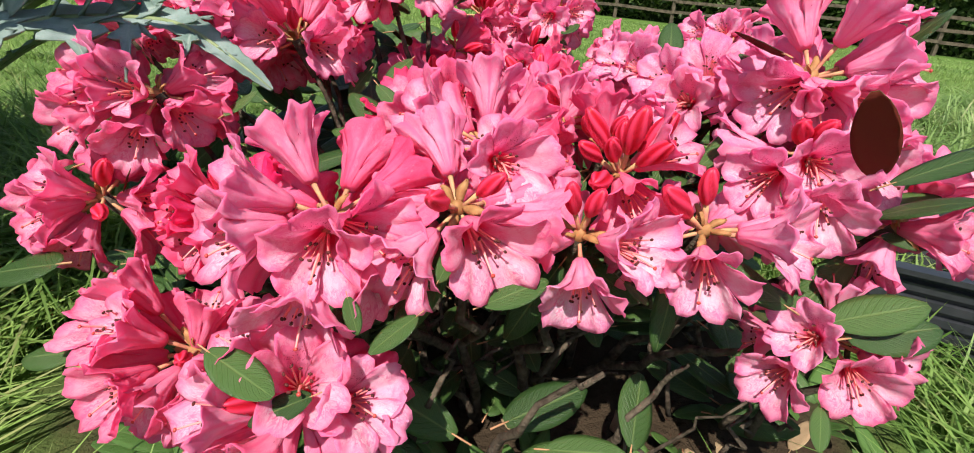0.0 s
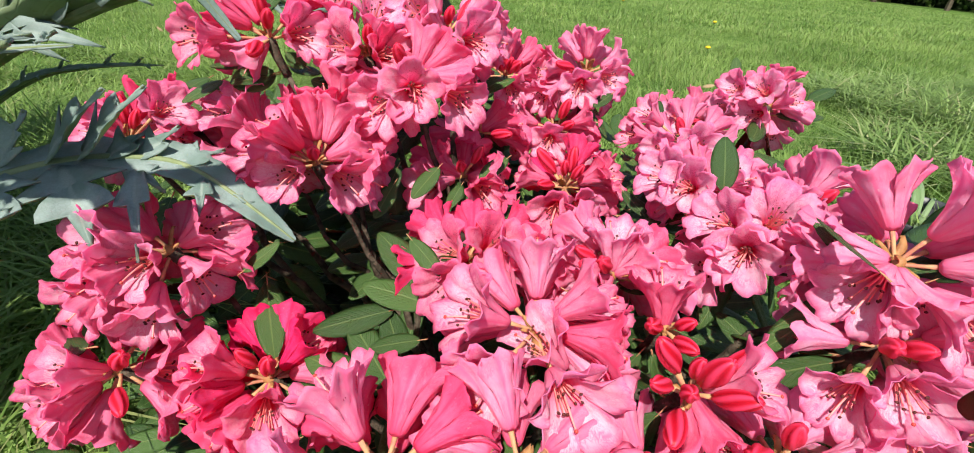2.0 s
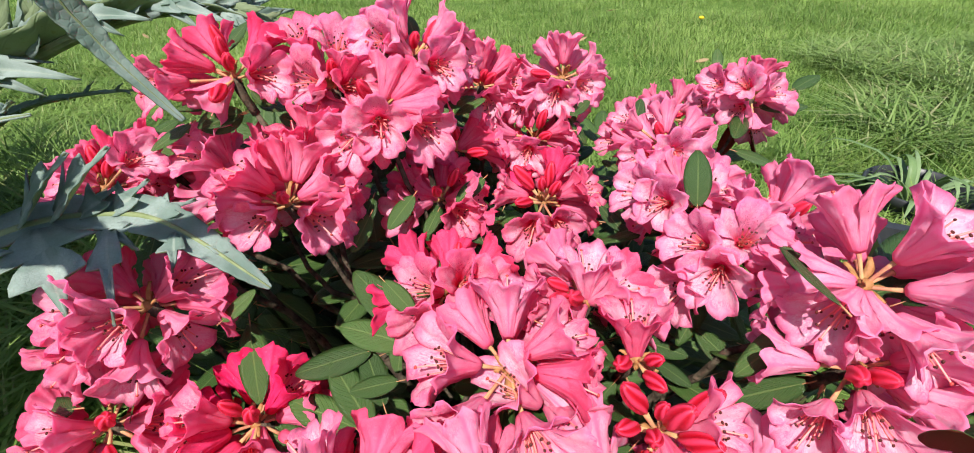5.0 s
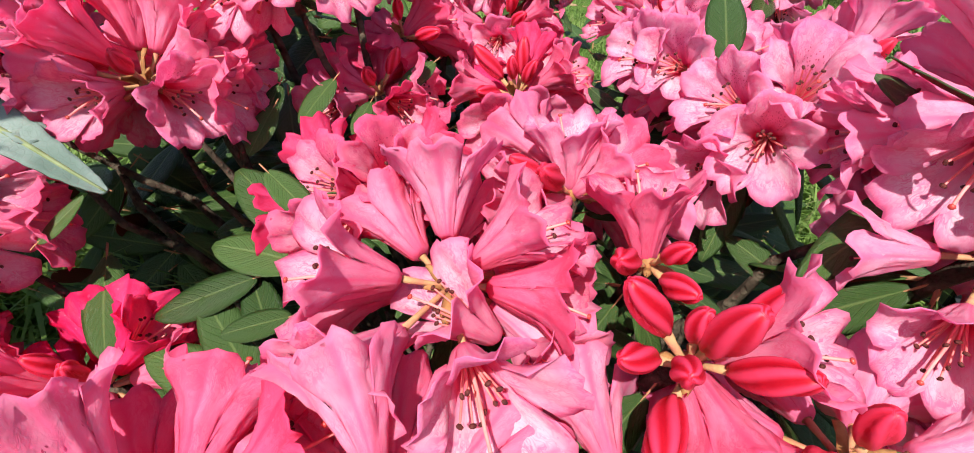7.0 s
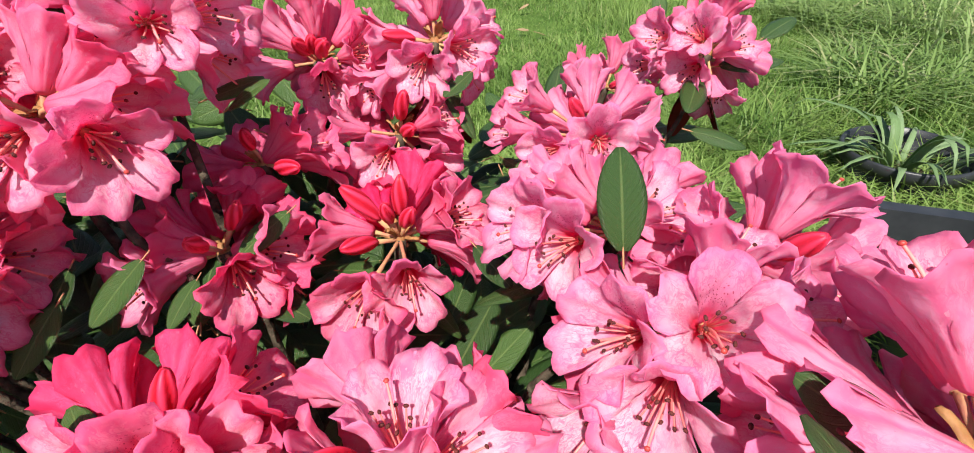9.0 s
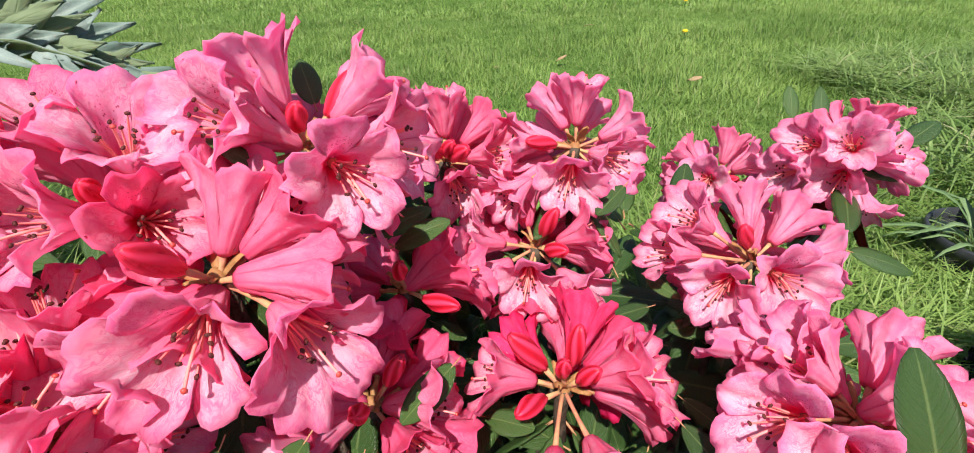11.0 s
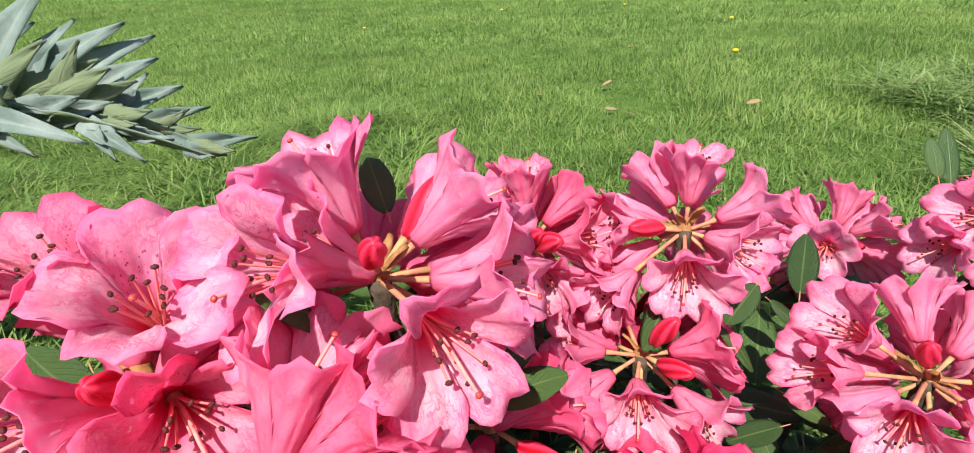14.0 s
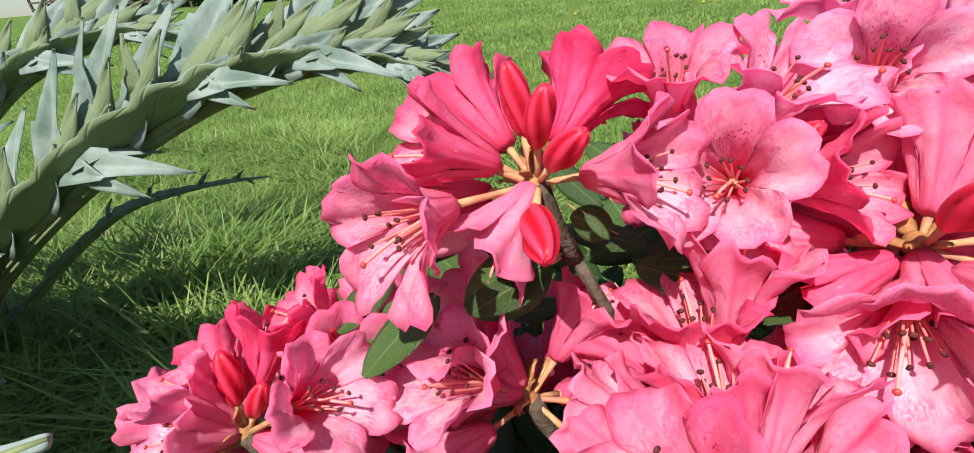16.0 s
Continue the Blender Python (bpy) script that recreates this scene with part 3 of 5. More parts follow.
BUDS = [bud_mesh(1, 0.028, 0.0064), bud_mesh(2, 0.032, 0.0070), bud_mesh(3, 0.023, 0.0058)]
BRACTS = [bract_mesh(k) for k in range(3)]
LEAVES = [leaf_mesh(k, b) for k, b in enumerate((0.3, 0.15, -0.1, 0.45, 0.05))]

shrub = thing("rhododendron", "low rhododendron shrub covered in pink flower trusses", "shrub", (0.03, 0.40, 0.0))
ROOT = Vector((0.03, 0.40, 0.0))


def leaf(base, tip, width, droop):
    b, p = Vector(base), Vector(tip)
    d = p - b
    n = d.length
    w = min(width, 0.5 * n if 0 <= droop < 1 or droop >= 3 else 0.8 * n)
    m = Matrix.Translation(b - ROOT)
    y = d.normalized()
    up = Vector((0.15 * rng.uniform(-1, 1), -0.35, 1.0))
    if droop >= 1:
        up = Vector((0.25, -1.0, 0.6))
    if droop >= 3:
        up = Vector((0.50, -0.08, 0.85))
    if droop < -1:
        up = Vector((-0.64, -0.76, 0.12))
    z = (up - y * up.dot(y)).normalized()
    if droop < 0:
        z = -z
    x = y.cross(z)
    m = m @ Matrix((x, y, z)).transposed().to_4x4() @ Matrix.Diagonal((w, n, 0.8 * (w + n) / 2, 1))
    return part("leaf", rng.choice(LEAVES), shrub, m)


def direction(az, el):
    return Vector((math.cos(radians(az)) * math.cos(radians(el)), math.sin(radians(az)) * math.cos(radians(el)), math.sin(radians(el))))


def branch(start, end, radius, seed):
    r = random.Random(seed)
    a, b = Vector(start), Vector(end)
    sh = Shell()
    pts, rad = [], []
    for i in range(9):
        s = i / 8
        low = a.lerp(b, s)
        low.z = a.z + (b.z - a.z) * s ** 0.75
        low += Vector((r.uniform(-1, 1), r.uniform(-1, 1), r.uniform(-0.5, 0.5))) * 0.011 * math.sin(math.pi * s)
        pts.append(tuple(low))
        rad.append(radius * (1.35 - 0.8 * s) * r.uniform(0.85, 1.2))
    sh.tube(pts, rad, 7, 0)
    return sh.mesh("branch", [BARK])


def pedicel(a, b, d):
    """The stalk of one flower, from the knob to the flower's base, bending into the flower's axis."""
    sh = Shell()
    n = (b - a).length
    pts = [a, a.lerp(b, 0.4) - d * n * 0.10, a.lerp(b, 0.75) - d * n * 0.10, b + d * 0.001]
    sh.tube([tuple(p) for p in pts], [0.0014, 0.0011, 0.0011, 0.0015], 7, 0)
    return sh.mesh("pedicel", [STALK])


def truss(hub, reach, age_shade, flowers, buds):
    """One flower head: a knob at hub with flowers and buds that point along (azimuth, elevation).
    A flower: where its mouth lies from the knob (azimuth, elevation, millimetres) and which way it faces (azimuth, elevation)."""
    h = Vector(hub)
    axis = ((h - Vector((0.03, 0.40, 0.10))).normalized() + Vector((0, 0, 0.7))).normalized()
    knob = Shell()
    knob.ball((0, 0, 0), (Vector((0.0042, 0, 0)), Vector((0, 0.0042, 0)), Vector((0, 0, 0.006))), 0, 5, 8)
    knob.tube([(0, 0, -0.03), (0.001, 0, -0.015), (0, 0, 0)], [0.0035, 0.0036, 0.0045], 7, 1)
    place = aim(h - ROOT, axis, (0, 0, 1))
    head = part("flower_truss", knob.mesh("flower_truss", [BRACT, BARK]), shrub, place)
    back = place.inverted()
    scale = reach / 0.066
    taken = [direction(az2, el2) for _, _, _, az2, el2 in flowers] + [direction(az, el) for az, el in buds]
    more = []
    for el in (-8, 22, -30):
        for az in range(0, 360, 24):
            d = direction(az + 0.4 * el, el)
            # the shaded side of the head is full of half-open flowers
            if d.dot(Vector((0.0, -0.75, 0.65))) < 0.12 and min([1.0] + [d.angle(q) for q in taken]) > 0.62 and len(more) < 4 and not (h.x < -0.12 and h.z > 0.33) and not (len(buds) > 2 and len(flowers) < 4):
                more.append((az + 0.4 * el, el, reach * 1000 * 0.98, az + 0.4 * el, el))
                taken.append(d)
    for n, (az, el, far, az2, el2) in enumerate(flowers + more):
        d = direction(az2 + rng.uniform(-2, 2), el2 + rng.uniform(-2, 2))
        s = scale * rng.uniform(0.96, 1.04)
        foot = h - ROOT + direction(az, el) * (far * 0.001) - d * (0.045 * s)
        m = back @ aim(foot, d, (0, 0.12 * rng.uniform(-1, 1), 1), s, s, s)
        part("pedicel", pedicel(back @ (h - ROOT), back @ foot, back.to_3x3() @ d), head)
        # flowers on the sunny side have opened wide, those behind are still funnels
        pick = rng.choice(OPEN_FLOWERS if d.y < 0.15 + rng.uniform(-0.25, 0.25) and rng.random() > 0.25 * age_shade else HALF_OPEN)
        fl = part("flower", pick, head, m)
        # Tint by age and opening, with the head's shade put into the same value.
        fl["age_shade"] = min(1.0, max(0.0, age_shade + rng.uniform(-0.24, 0.24) + (0.05 if pick in HALF_OPEN else -0.17)))
        sag = Matrix.Shear("XY", 4, (0.0, 0.0))
        sag[1][2] = -0.13                      # the stamens hang towards the lower lip
        for k in range(10 if n < len(flowers) else 4):
            part("stamen", rng.choice(STAMENS), head, m @ sag @ pose(0, 0, 0, 0, 0, 36 * k + rng.uniform(-9, 9)))
        part("style", STYLE, head, m)
    for az, el in buds:
        d = direction(az, el)
        s = scale * rng.uniform(0.9, 1.12)
        bd = part("bud", rng.choice(BUDS), head, back @ aim(h - ROOT + d * 0.021 * scale, d, (0, 0, 1), s * 1.08, s * 1.08, s), "deep red unopened bud")
        bd["age_shade"] = min(1.0, age_shade + rng.uniform(0, 0.4))
    for k in range(5):
        a = 2 * math.pi * (k + rng.uniform(-0.3, 0.3)) / 5
        d = (Vector((math.cos(a), math.sin(a), rng.uniform(0.1, 1.3)))).normalized()
        s = rng.uniform(0.40, 0.85)
        part("bud_scale", rng.choice(BRACTS), head, aim(d * 0.004, d, (0, 0, 1), s, s, s))
    n = 0 if h.x < 0.0 and h.y > 0.28 else 3 if h.y < 0.26 else rng.randint(4, 5)
    turn = rng.uniform(0, 6.28)
    for k in range(n):
        a = turn + 2 * math.pi * k / n
        d = (Vector((math.cos(a), math.sin(a), rng.uniform(-1.5, -0.6)))).normalized()
        y = (place.to_3x3() @ d).normalized()
        z = (axis - y * axis.dot(y)).normalized()
        ln = rng.uniform(0.045, 0.062)
        w = ln * rng.uniform(0.34, 0.42)
        m = Matrix.Translation(h - axis * 0.016 + y * 0.010 - ROOT) @ Matrix((y.cross(z), y, z)).transposed().to_4x4() @ Matrix.Diagonal((w, ln, ln * 0.8, 1))
        part("leaf", rng.choice(LEAVES), shrub, m)
    foot = Vector((0.03 + 0.6 * (h.x - 0.03) * rng.uniform(0.4, 1.0), 0.40 + 0.6 * (h.y - 0.40) * rng.uniform(0.4, 1.0), 0.0))
    part("branch", branch(foot - ROOT, h - axis * 0.025 - ROOT, 0.0034, rng.random()), shrub)



# Third value: age tint, with each head's shade and sun put into it.
truss((-0.009, 0.210, 0.251), 0.054, 0.4, [(-65, -6, 45, -67, -2), (-125, -22, 51, -121, -17), (109, 39, 54, 109, 39)], [(-109, 30), (-41, 43)])
truss((-0.070, 0.212, 0.243), 0.056, 0.45, [(-85, 1, 49, -84, 5), (-95, -31, 66, -92, -25), (-40, 5, 42, -43, 8), (128, -7, 56, 128, -7), (80, -11, 56, 80, -11), (-153, 26, 55, -153, 26), (-135, 7, 59, -135, 7), (141, 48, 56, 141, 48), (76, 31, 56, 76, 31), (177, -22, 56, 177, -22)], [])
truss((-0.080, 0.173, 0.158), 0.053, 0.5, [(-24, 31, 49, -41, 39), (-66, 61, 49, -66, 53), (-145, 25, 56, -145, 25), (-110, -15, 38, -110, -15), (-43, -23, 38, -43, -23), (175, 56, 56, 175, 56), (129, 27, 53, 129, 27), (-163, -33, 53, -163, -33)], [(-139, 36)])
truss((-0.161, 0.224, 0.145), 0.053, 0.55, [(162, 47, 67, 166, 53), (-116, 10, 59, -111, 14), (-148, 42, 54, -148, 42), (-162, 39, 59, -121, 52), (-112, -9, 48, -112, -9), (73, 63, 38, 73, 63), (-171, -4, 53, -171, -4), (-66, -12, 53, -66, -12), (137, -1, 53, 137, -1), (-143, -46, 53, -143, -46)], [(-75, 31)])
truss((-0.250, 0.298, 0.208), 0.053, 0.65, [(-102, -42, 48, -96, -37), (0, 2, 45, -4, 5), (-133, 33, 41, -133, 33), (-118, 5, 47, -118, 5), (169, 6, 53, 169, 6), (117, 10, 53, 117, 10), (-163, -33, 53, -163, -33)], [(-41, 49), (-59, 2)])
truss((-0.162, 0.305, 0.196), 0.053, 0.8, [(-155, 43, 55, -155, 43), (-138, 19, 53, -138, 19), (34, 39, 45, 34, 39), (-119, -7, 51, -119, -7), (12, 9, 48, 12, 9), (-73, -35, 38, -73, -35), (-73, 15, 53, -73, 15), (157, -11, 53, 157, -11), (117, 10, 53, 117, 10), (-163, -33, 53, -163, -33)], [(-146, 68), (-61, 61)])
truss((-0.226, 0.343, 0.268), 0.053, 0.4, [(-91, 22, 47, -88, 23), (-28, -22, 42, -30, -18), (-125, -7, 65, -120, -4), (-83, -26, 57, -80, -21), (20, 34, 42, 14, 36), (-131, 32, 56, -131, 32), (-116, 12, 56, -116, 12), (149, 16, 53, 149, 16), (-171, -4, 53, -171, -4), (144, -29, 53, 144, -29), (104, -7, 53, 104, -7)], [])
truss((0.119, 0.226, 0.238), 0.053, 0.14, [(-108, -14, 47, -109, -10), (-45, 15, 52, -45, 15), (-1, 1, 53, -1, 1)], [(-156, 40), (-150, 77)])
truss((0.053, 0.220, 0.235), 0.053, 0.2, [(-50, 14, 46, -55, 17), (-93, -30, 46, -94, -25), (-170, -7, 38, -170, -7)], [(-132, 64), (-79, 63)])
truss((0.077, 0.250, 0.258), 0.053, 0.75, [(-28, 39, 44, -28, 39), (-82, -11, 38, -82, -11)], [(173, 59), (-158, 36), (-125, 74), (-88, 66), (-20, 58), (-64, 41), (-123, 45), (-124, 11)])
truss((0.078, 0.294, 0.260), 0.053, 0.8, [(93, 69, 38, 93, 69)], [(-131, 39), (-83, 49), (-87, 25)])
truss((0.004, 0.292, 0.258), 0.057, 0.4, [(-120, 45, 24, 178, 48), (-120, 11, 68, -118, 13), (-80, 11, 72, -80, 15), (125, 16, 57, 125, 16), (84, 8, 57, 84, 8), (5, 39, 53, 5, 39), (-22, 9, 55, -22, 9), (-163, 31, 60, -163, 31), (-43, -17, 59, -59, 10), (89, 54, 57, 89, 54)], [])
truss((0.058, 0.340, 0.264), 0.053, 0.35, [(30, 12, 48, 26, 17), (177, 8, 43, -179, 13), (114, 11, 53, 114, 11), (103, 77, 38, 103, 77), (-12, 43, 38, -12, 43), (119, 26, 53, 119, 26), (-136, -1, 38, -136, -1)], [(179, 40), (-126, 44), (-147, 34)])
truss((-0.036, 0.361, 0.256), 0.053, 0.85, [(-30, 31, 49, -39, 35), (133, 17, 53, 133, 17), (83, 13, 53, 83, 13), (-147, 40, 38, -147, 40), (115, -6, 53, 115, -6), (-49, 47, 49, -65, 47), (25, 26, 56, 25, 26), (-106, 8, 53, -106, 8), (-171, -4, 53, -171, -4)], [(53, 58)])
truss((0.196, 0.299, 0.308), 0.057, 0.1, [(-143, -13, 42, -141, -10), (156, -10, 55, 160, -5), (100, 54, 57, 100, 54), (155, 5, 42, 155, 5), (-98, -21, 41, -98, -21), (-27, 64, 60, -27, 64), (-77, -6, 59, -77, -6), (-41, 22, 57, -41, 22), (11, 17, 57, 11, 17), (64, 13, 57, 64, 13)], [])
truss((0.192, 0.277, 0.268), 0.053, 0.06, [(-111, 7, 54, -113, 8), (-142, -7, 62, -141, -4), (-108, -15, 71, -110, -11), (160, -2, 51, 160, -2), (-29, 41, 53, -29, 41), (-53, 4, 53, -53, 4), (32, 7, 53, 32, 7)], [(-133, 35), (-108, 40)])
truss((0.164, 0.443, 0.275), 0.053, 0.12, [(-140, 25, 72, -137, 26), (-165, 25, 72, -162, 27), (128, 16, 66, 133, 20), (132, 33, 53, 132, 33), (163, 23, 53, 163, 23), (124, 34, 42, 124, 34), (-27, 54, 38, -27, 54), (42, 21, 53, 42, 21), (153, 43, 53, 153, 43), (84, 3, 53, 84, 3), (7, -27, 53, 7, -27)], [])
truss((0.208, 0.404, 0.280), 0.053, 0.15, [(52, 28, 53, 52, 28), (153, 34, 40, 153, 34), (12, 56, 53, 12, 56), (-48, 14, 40, -48, 14), (-1, 1, 53, -1, 1), (39, -20, 53, 39, -20)], [(-77, 53)])
truss((0.168, 0.375, 0.272), 0.053, 0.15, [(-128, 18, 62, -127, 20), (-159, 33, 60, -154, 34), (-111, 53, 58, -113, 51), (-149, -4, 68, -146, 0), (36, 61, 53, 36, 61), (-29, 41, 53, -29, 41), (-33, -6, 53, -33, -6), (149, 16, 53, 149, 16)], [])
truss((0.310, 0.647, 0.295), 0.05, 0.2, [(-169, 24, 69, -164, 23), (-141, 40, 54, -138, 37), (-175, 0, 72, -172, 2), (-139, -3, 46, -137, 6), (-52, 33, 39, -52, 33), (37, 75, 50, 37, 75), (-96, -40, 53, -96, -40), (44, 24, 50, 44, 24), (109, 39, 50, 109, 39), (84, 3, 50, 84, 3)], [(-141, -65), (-179, -56)])
truss((0.184, 0.559, 0.273), 0.052, 0.12, [(-140, 10, 66, -140, 13), (-101, 23, 61, -103, 24), (-178, 15, 72, -174, 17), (172, 37, 68, 178, 38), (24, 34, 52, 24, 34), (-115, -35, 55, -115, -35), (83, 46, 52, 83, 46), (52, -3, 52, 52, -3), (-21, 11, 52, -21, 11), (117, 10, 52, 117, 10), (7, -27, 52, 7, -27)], [(-158, 59)])
truss((0.253, 0.730, 0.243), 0.053, 0.35, [(-129, 24, 72, -129, 24), (138, 32, 53, 138, 32), (28, 13, 53, 28, 13), (36, 61, 53, 36, 61), (84, 3, 53, 84, 3), (-29, 41, 53, -29, 41), (7, -27, 53, 7, -27), (124, -17, 53, 124, -17), (-33, -6, 53, -33, -6), (79, -44, 53, 79, -44)], [(-88, 26)])
truss((0.082, 0.624, 0.329), 0.05, 0.2, [(-109, -7, 53, -109, -4), (-147, -17, 71, -143, -13), (-53, 6, 46, -58, 8), (59, 22, 50, 59, 22), (-177, 11, 53, -177, 11), (69, 81, 50, 69, 81), (109, 39, 50, 109, 39), (-9, 29, 50, -9, 29), (104, -7, 50, 104, -7), (19, -10, 50, 19, -10), (59, -31, 50, 59, -31)], [(-160, 19)])
truss((-0.006, 0.636, 0.319), 0.053, 0.5, [(-74, -18, 42, -76, -13), (-23, 16, 51, -29, 18), (72, 24, 53, 72, 24), (111, 27, 53, 111, 27), (69, 81, 53, 69, 81), (161, 35, 53, 161, 35), (24, 36, 53, 24, 36), (124, -17, 53, 124, -17), (-171, -4, 53, -171, -4)], [(-82, 40), (-70, 31), (-102, 37)])
truss((0.050, 0.583, 0.278), 0.05, 0.6, [(-107, 1, 50, -106, 5), (-60, -10, 55, -63, -6), (-18, 27, 49, -18, 27), (-177, 17, 53, -177, 17), (-105, -33, 53, -105, -33), (-154, -13, 53, -154, -13), (96, 20, 50, 96, 20), (52, -3, 50, 52, -3), (124, -17, 50, 124, -17)], [(-67, 64), (-72, 28)])
truss((-0.031, 0.536, 0.287), 0.053, 0.8, [(-120, -24, 38, -120, -24), (2, 26, 45, 2, 26), (19, 41, 38, 19, 41)], [(-90, 63), (-46, 14)])
truss((0.049, 0.489, 0.254), 0.053, 0.75, [(-81, 8, 65, -81, 11), (-106, 6, 72, -103, 9), (-12, 33, 49, -12, 33), (175, 19, 50, 175, 19), (-19, 29, 56, -19, 29), (56, 44, 53, 56, 44), (32, 7, 53, 32, 7)], [(5, 81), (-59, 57), (167, 53), (-140, 23), (-115, 70)])
truss((-0.045, 0.479, 0.265), 0.053, 0.75, [(-134, 8, 53, -128, 10), (-55, 4, 46, -56, 6), (-8, 7, 42, -8, 7), (-166, 28, 38, -166, 28), (-141, 10, 46, -141, 10), (87, 16, 53, 87, 16), (149, 16, 53, 149, 16)], [(-2, 61), (-95, 46)])
truss((-0.086, 0.470, 0.350), 0.057, 0.4, [(-80, 9, 51, -78, 12), (-123, -8, 52, -123, -3), (-4, 6, 50, 7, -3), (-40, -1, 64, -44, 0), (-102, -20, 41, -102, -20), (-176, -23, 44, -176, -23), (51, 62, 48, 51, 62), (21, 36, 51, 21, 36), (104, -7, 57, 104, -7)], [(-108, 50)])
truss((-0.065, 0.532, 0.374), 0.056, 0.25, [(-58, 9, 68, -60, 11), (-125, 35, 59, -119, 36), (157, 71, 56, 157, 71), (14, 38, 56, 14, 38), (-162, 43, 40, -162, 43), (-17, 9, 59, -17, 9), (149, 16, 56, 149, 16), (64, 13, 56, 64, 13), (104, -7, 56, 104, -7)], [(-76, 49), (23, 48)])
truss((-0.125, 0.497, 0.362), 0.053, 0.4, [(143, 36, 47, 146, 41), (-124, 29, 45, -120, 31), (-44, 19, 42, -46, 21), (-20, 77, 49, -56, 62), (159, 62, 60, -115, 73), (36, 44, 38, 36, 44), (84, 3, 53, 84, 3), (124, -17, 53, 124, -17)], [(-78, 49)])
truss((-0.198, 0.483, 0.375), 0.053, 0.6, [(-132, 9, 67, -127, 11), (-31, 15, 51, -35, 17), (-132, -30, 38, -132, -30), (-161, 32, 50, -161, 32), (54, 34, 53, 54, 34), (132, 36, 53, 132, 36), (157, -11, 53, 157, -11)], [(-169, 31), (-90, -3), (-78, 65), (-67, 39), (154, 82)])
truss((-0.148, 0.444, 0.303), 0.053, 0.35, [(160, -6, 50, 164, -1), (107, 73, 51, 114, 78), (64, 67, 65, 60, 73), (177, 7, 38, 177, 7), (84, 3, 53, 84, 3)], [(-71, 69)])
truss((-0.310, 0.451, 0.298), 0.046, 0.5, [(-19, 37, 72, -22, 38), (-179, 64, 38, -179, 64), (61, 56, 49, 61, 56), (-8, -23, 33, -8, -23), (-143, 38, 33, -143, 38), (11, 6, 49, 11, 6), (129, 27, 46, 129, 27), (169, 6, 46, 169, 6), (-151, -15, 46, -151, -15), (164, -41, 46, 164, -41)], [(48, 85), (-17, 57)])
truss((-0.206, 0.466, 0.296), 0.053, 0.5, [(-168, 66, 54, -153, 68), (-139, 50, 54, -133, 51), (28, 53, 53, 28, 53), (-171, 26, 38, -171, 26), (155, 53, 42, 155, 53), (117, 10, 53, 117, 10), (-151, -15, 53, -151, -15), (64, 13, 53, 64, 13), (144, -29, 53, 144, -29)], [])
truss((-0.150, 0.412, 0.302), 0.053, 0.6, [(-107, 11, 46, -102, 12), (-37, -2, 47, -40, 0), (16, 24, 45, 16, 24), (-164, 55, 52, -164, 55), (-145, 27, 56, -145, 27), (59, 53, 53, 59, 53), (101, 66, 53, 101, 66), (177, -22, 53, 177, -22)], [(-75, 40), (-173, 38)])
truss((0.227, 0.243, 0.159), 0.048, 0.28, [(-143, 26, 68, -143, 27), (-148, -6, 70, -146, -2), (-107, 5, 58, -110, 7), (92, 76, 43, 92, 76), (168, -9, 51, 168, -9), (-60, 8, 48, -60, 8)], [])
truss((0.261, 0.269, 0.225), 0.053, 0.4, [(-146, -56, 38, -146, -56), (-56, 15, 38, -56, 15), (-64, 78, 56, -64, 78), (-50, 77, 45, -50, 77)], [])
truss((-0.296, 0.484, 0.292), 0.044, 0.6, [(-16, -41, 45, -16, -41)], [])
truss((-0.280, 0.485, 0.308), 0.05, 0.5, [(-171, 57, 36, -171, 57), (-63, 28, 46, -62, 32), (-125, 0, 36, -125, 0), (22, 22, 36, 22, 22)], [(-75, 50)])

leaf((-0.062, 0.337, 0.250), (-0.099, 0.371, 0.271), 0.026, 0.15)
leaf((-0.047, 0.350, 0.260), (-0.065, 0.379, 0.274), 0.020, 0.15)
leaf((-0.059, 0.323, 0.248), (-0.105, 0.338, 0.251), 0.024, 0.15)
leaf((-0.084, 0.325, 0.241), (-0.137, 0.324, 0.222), 0.023, 0.15)
leaf((-0.081, 0.287, 0.215), (-0.111, 0.325, 0.232), 0.024, 0.15)
leaf((-0.074, 0.298, 0.221), (-0.089, 0.330, 0.239), 0.022, 0.15)
leaf((-0.064, 0.303, 0.237), (-0.094, 0.300, 0.232), 0.022, 0.15)
leaf((-0.093, 0.293, 0.205), (-0.139, 0.311, 0.212), 0.030, 0.15)
leaf((-0.125, 0.294, 0.188), (-0.173, 0.307, 0.188), 0.024, 0.15)
leaf((-0.054, 0.444, 0.245), (-0.050, 0.482, 0.264), 0.024, 0.15)
leaf((-0.093, 0.464, 0.238), (-0.128, 0.517, 0.258), 0.028, 0.15)
leaf((-0.125, 0.475, 0.235), (-0.158, 0.531, 0.259), 0.030, 0.15)
leaf((0.147, 0.399, 0.301), (0.154, 0.432, 0.330), 0.022, 0.15)
leaf((0.192, 0.303, 0.301), (0.162, 0.323, 0.318), 0.026, 0.15)
leaf((0.203, 0.301, 0.299), (0.238, 0.305, 0.308), 0.028, 0.15)
leaf((0.225, 0.319, 0.292), (0.300, 0.367, 0.297), 0.034, 0.15)
leaf((0.198, 0.297, 0.301), (0.222, 0.291, 0.296), 0.020, 0.15)
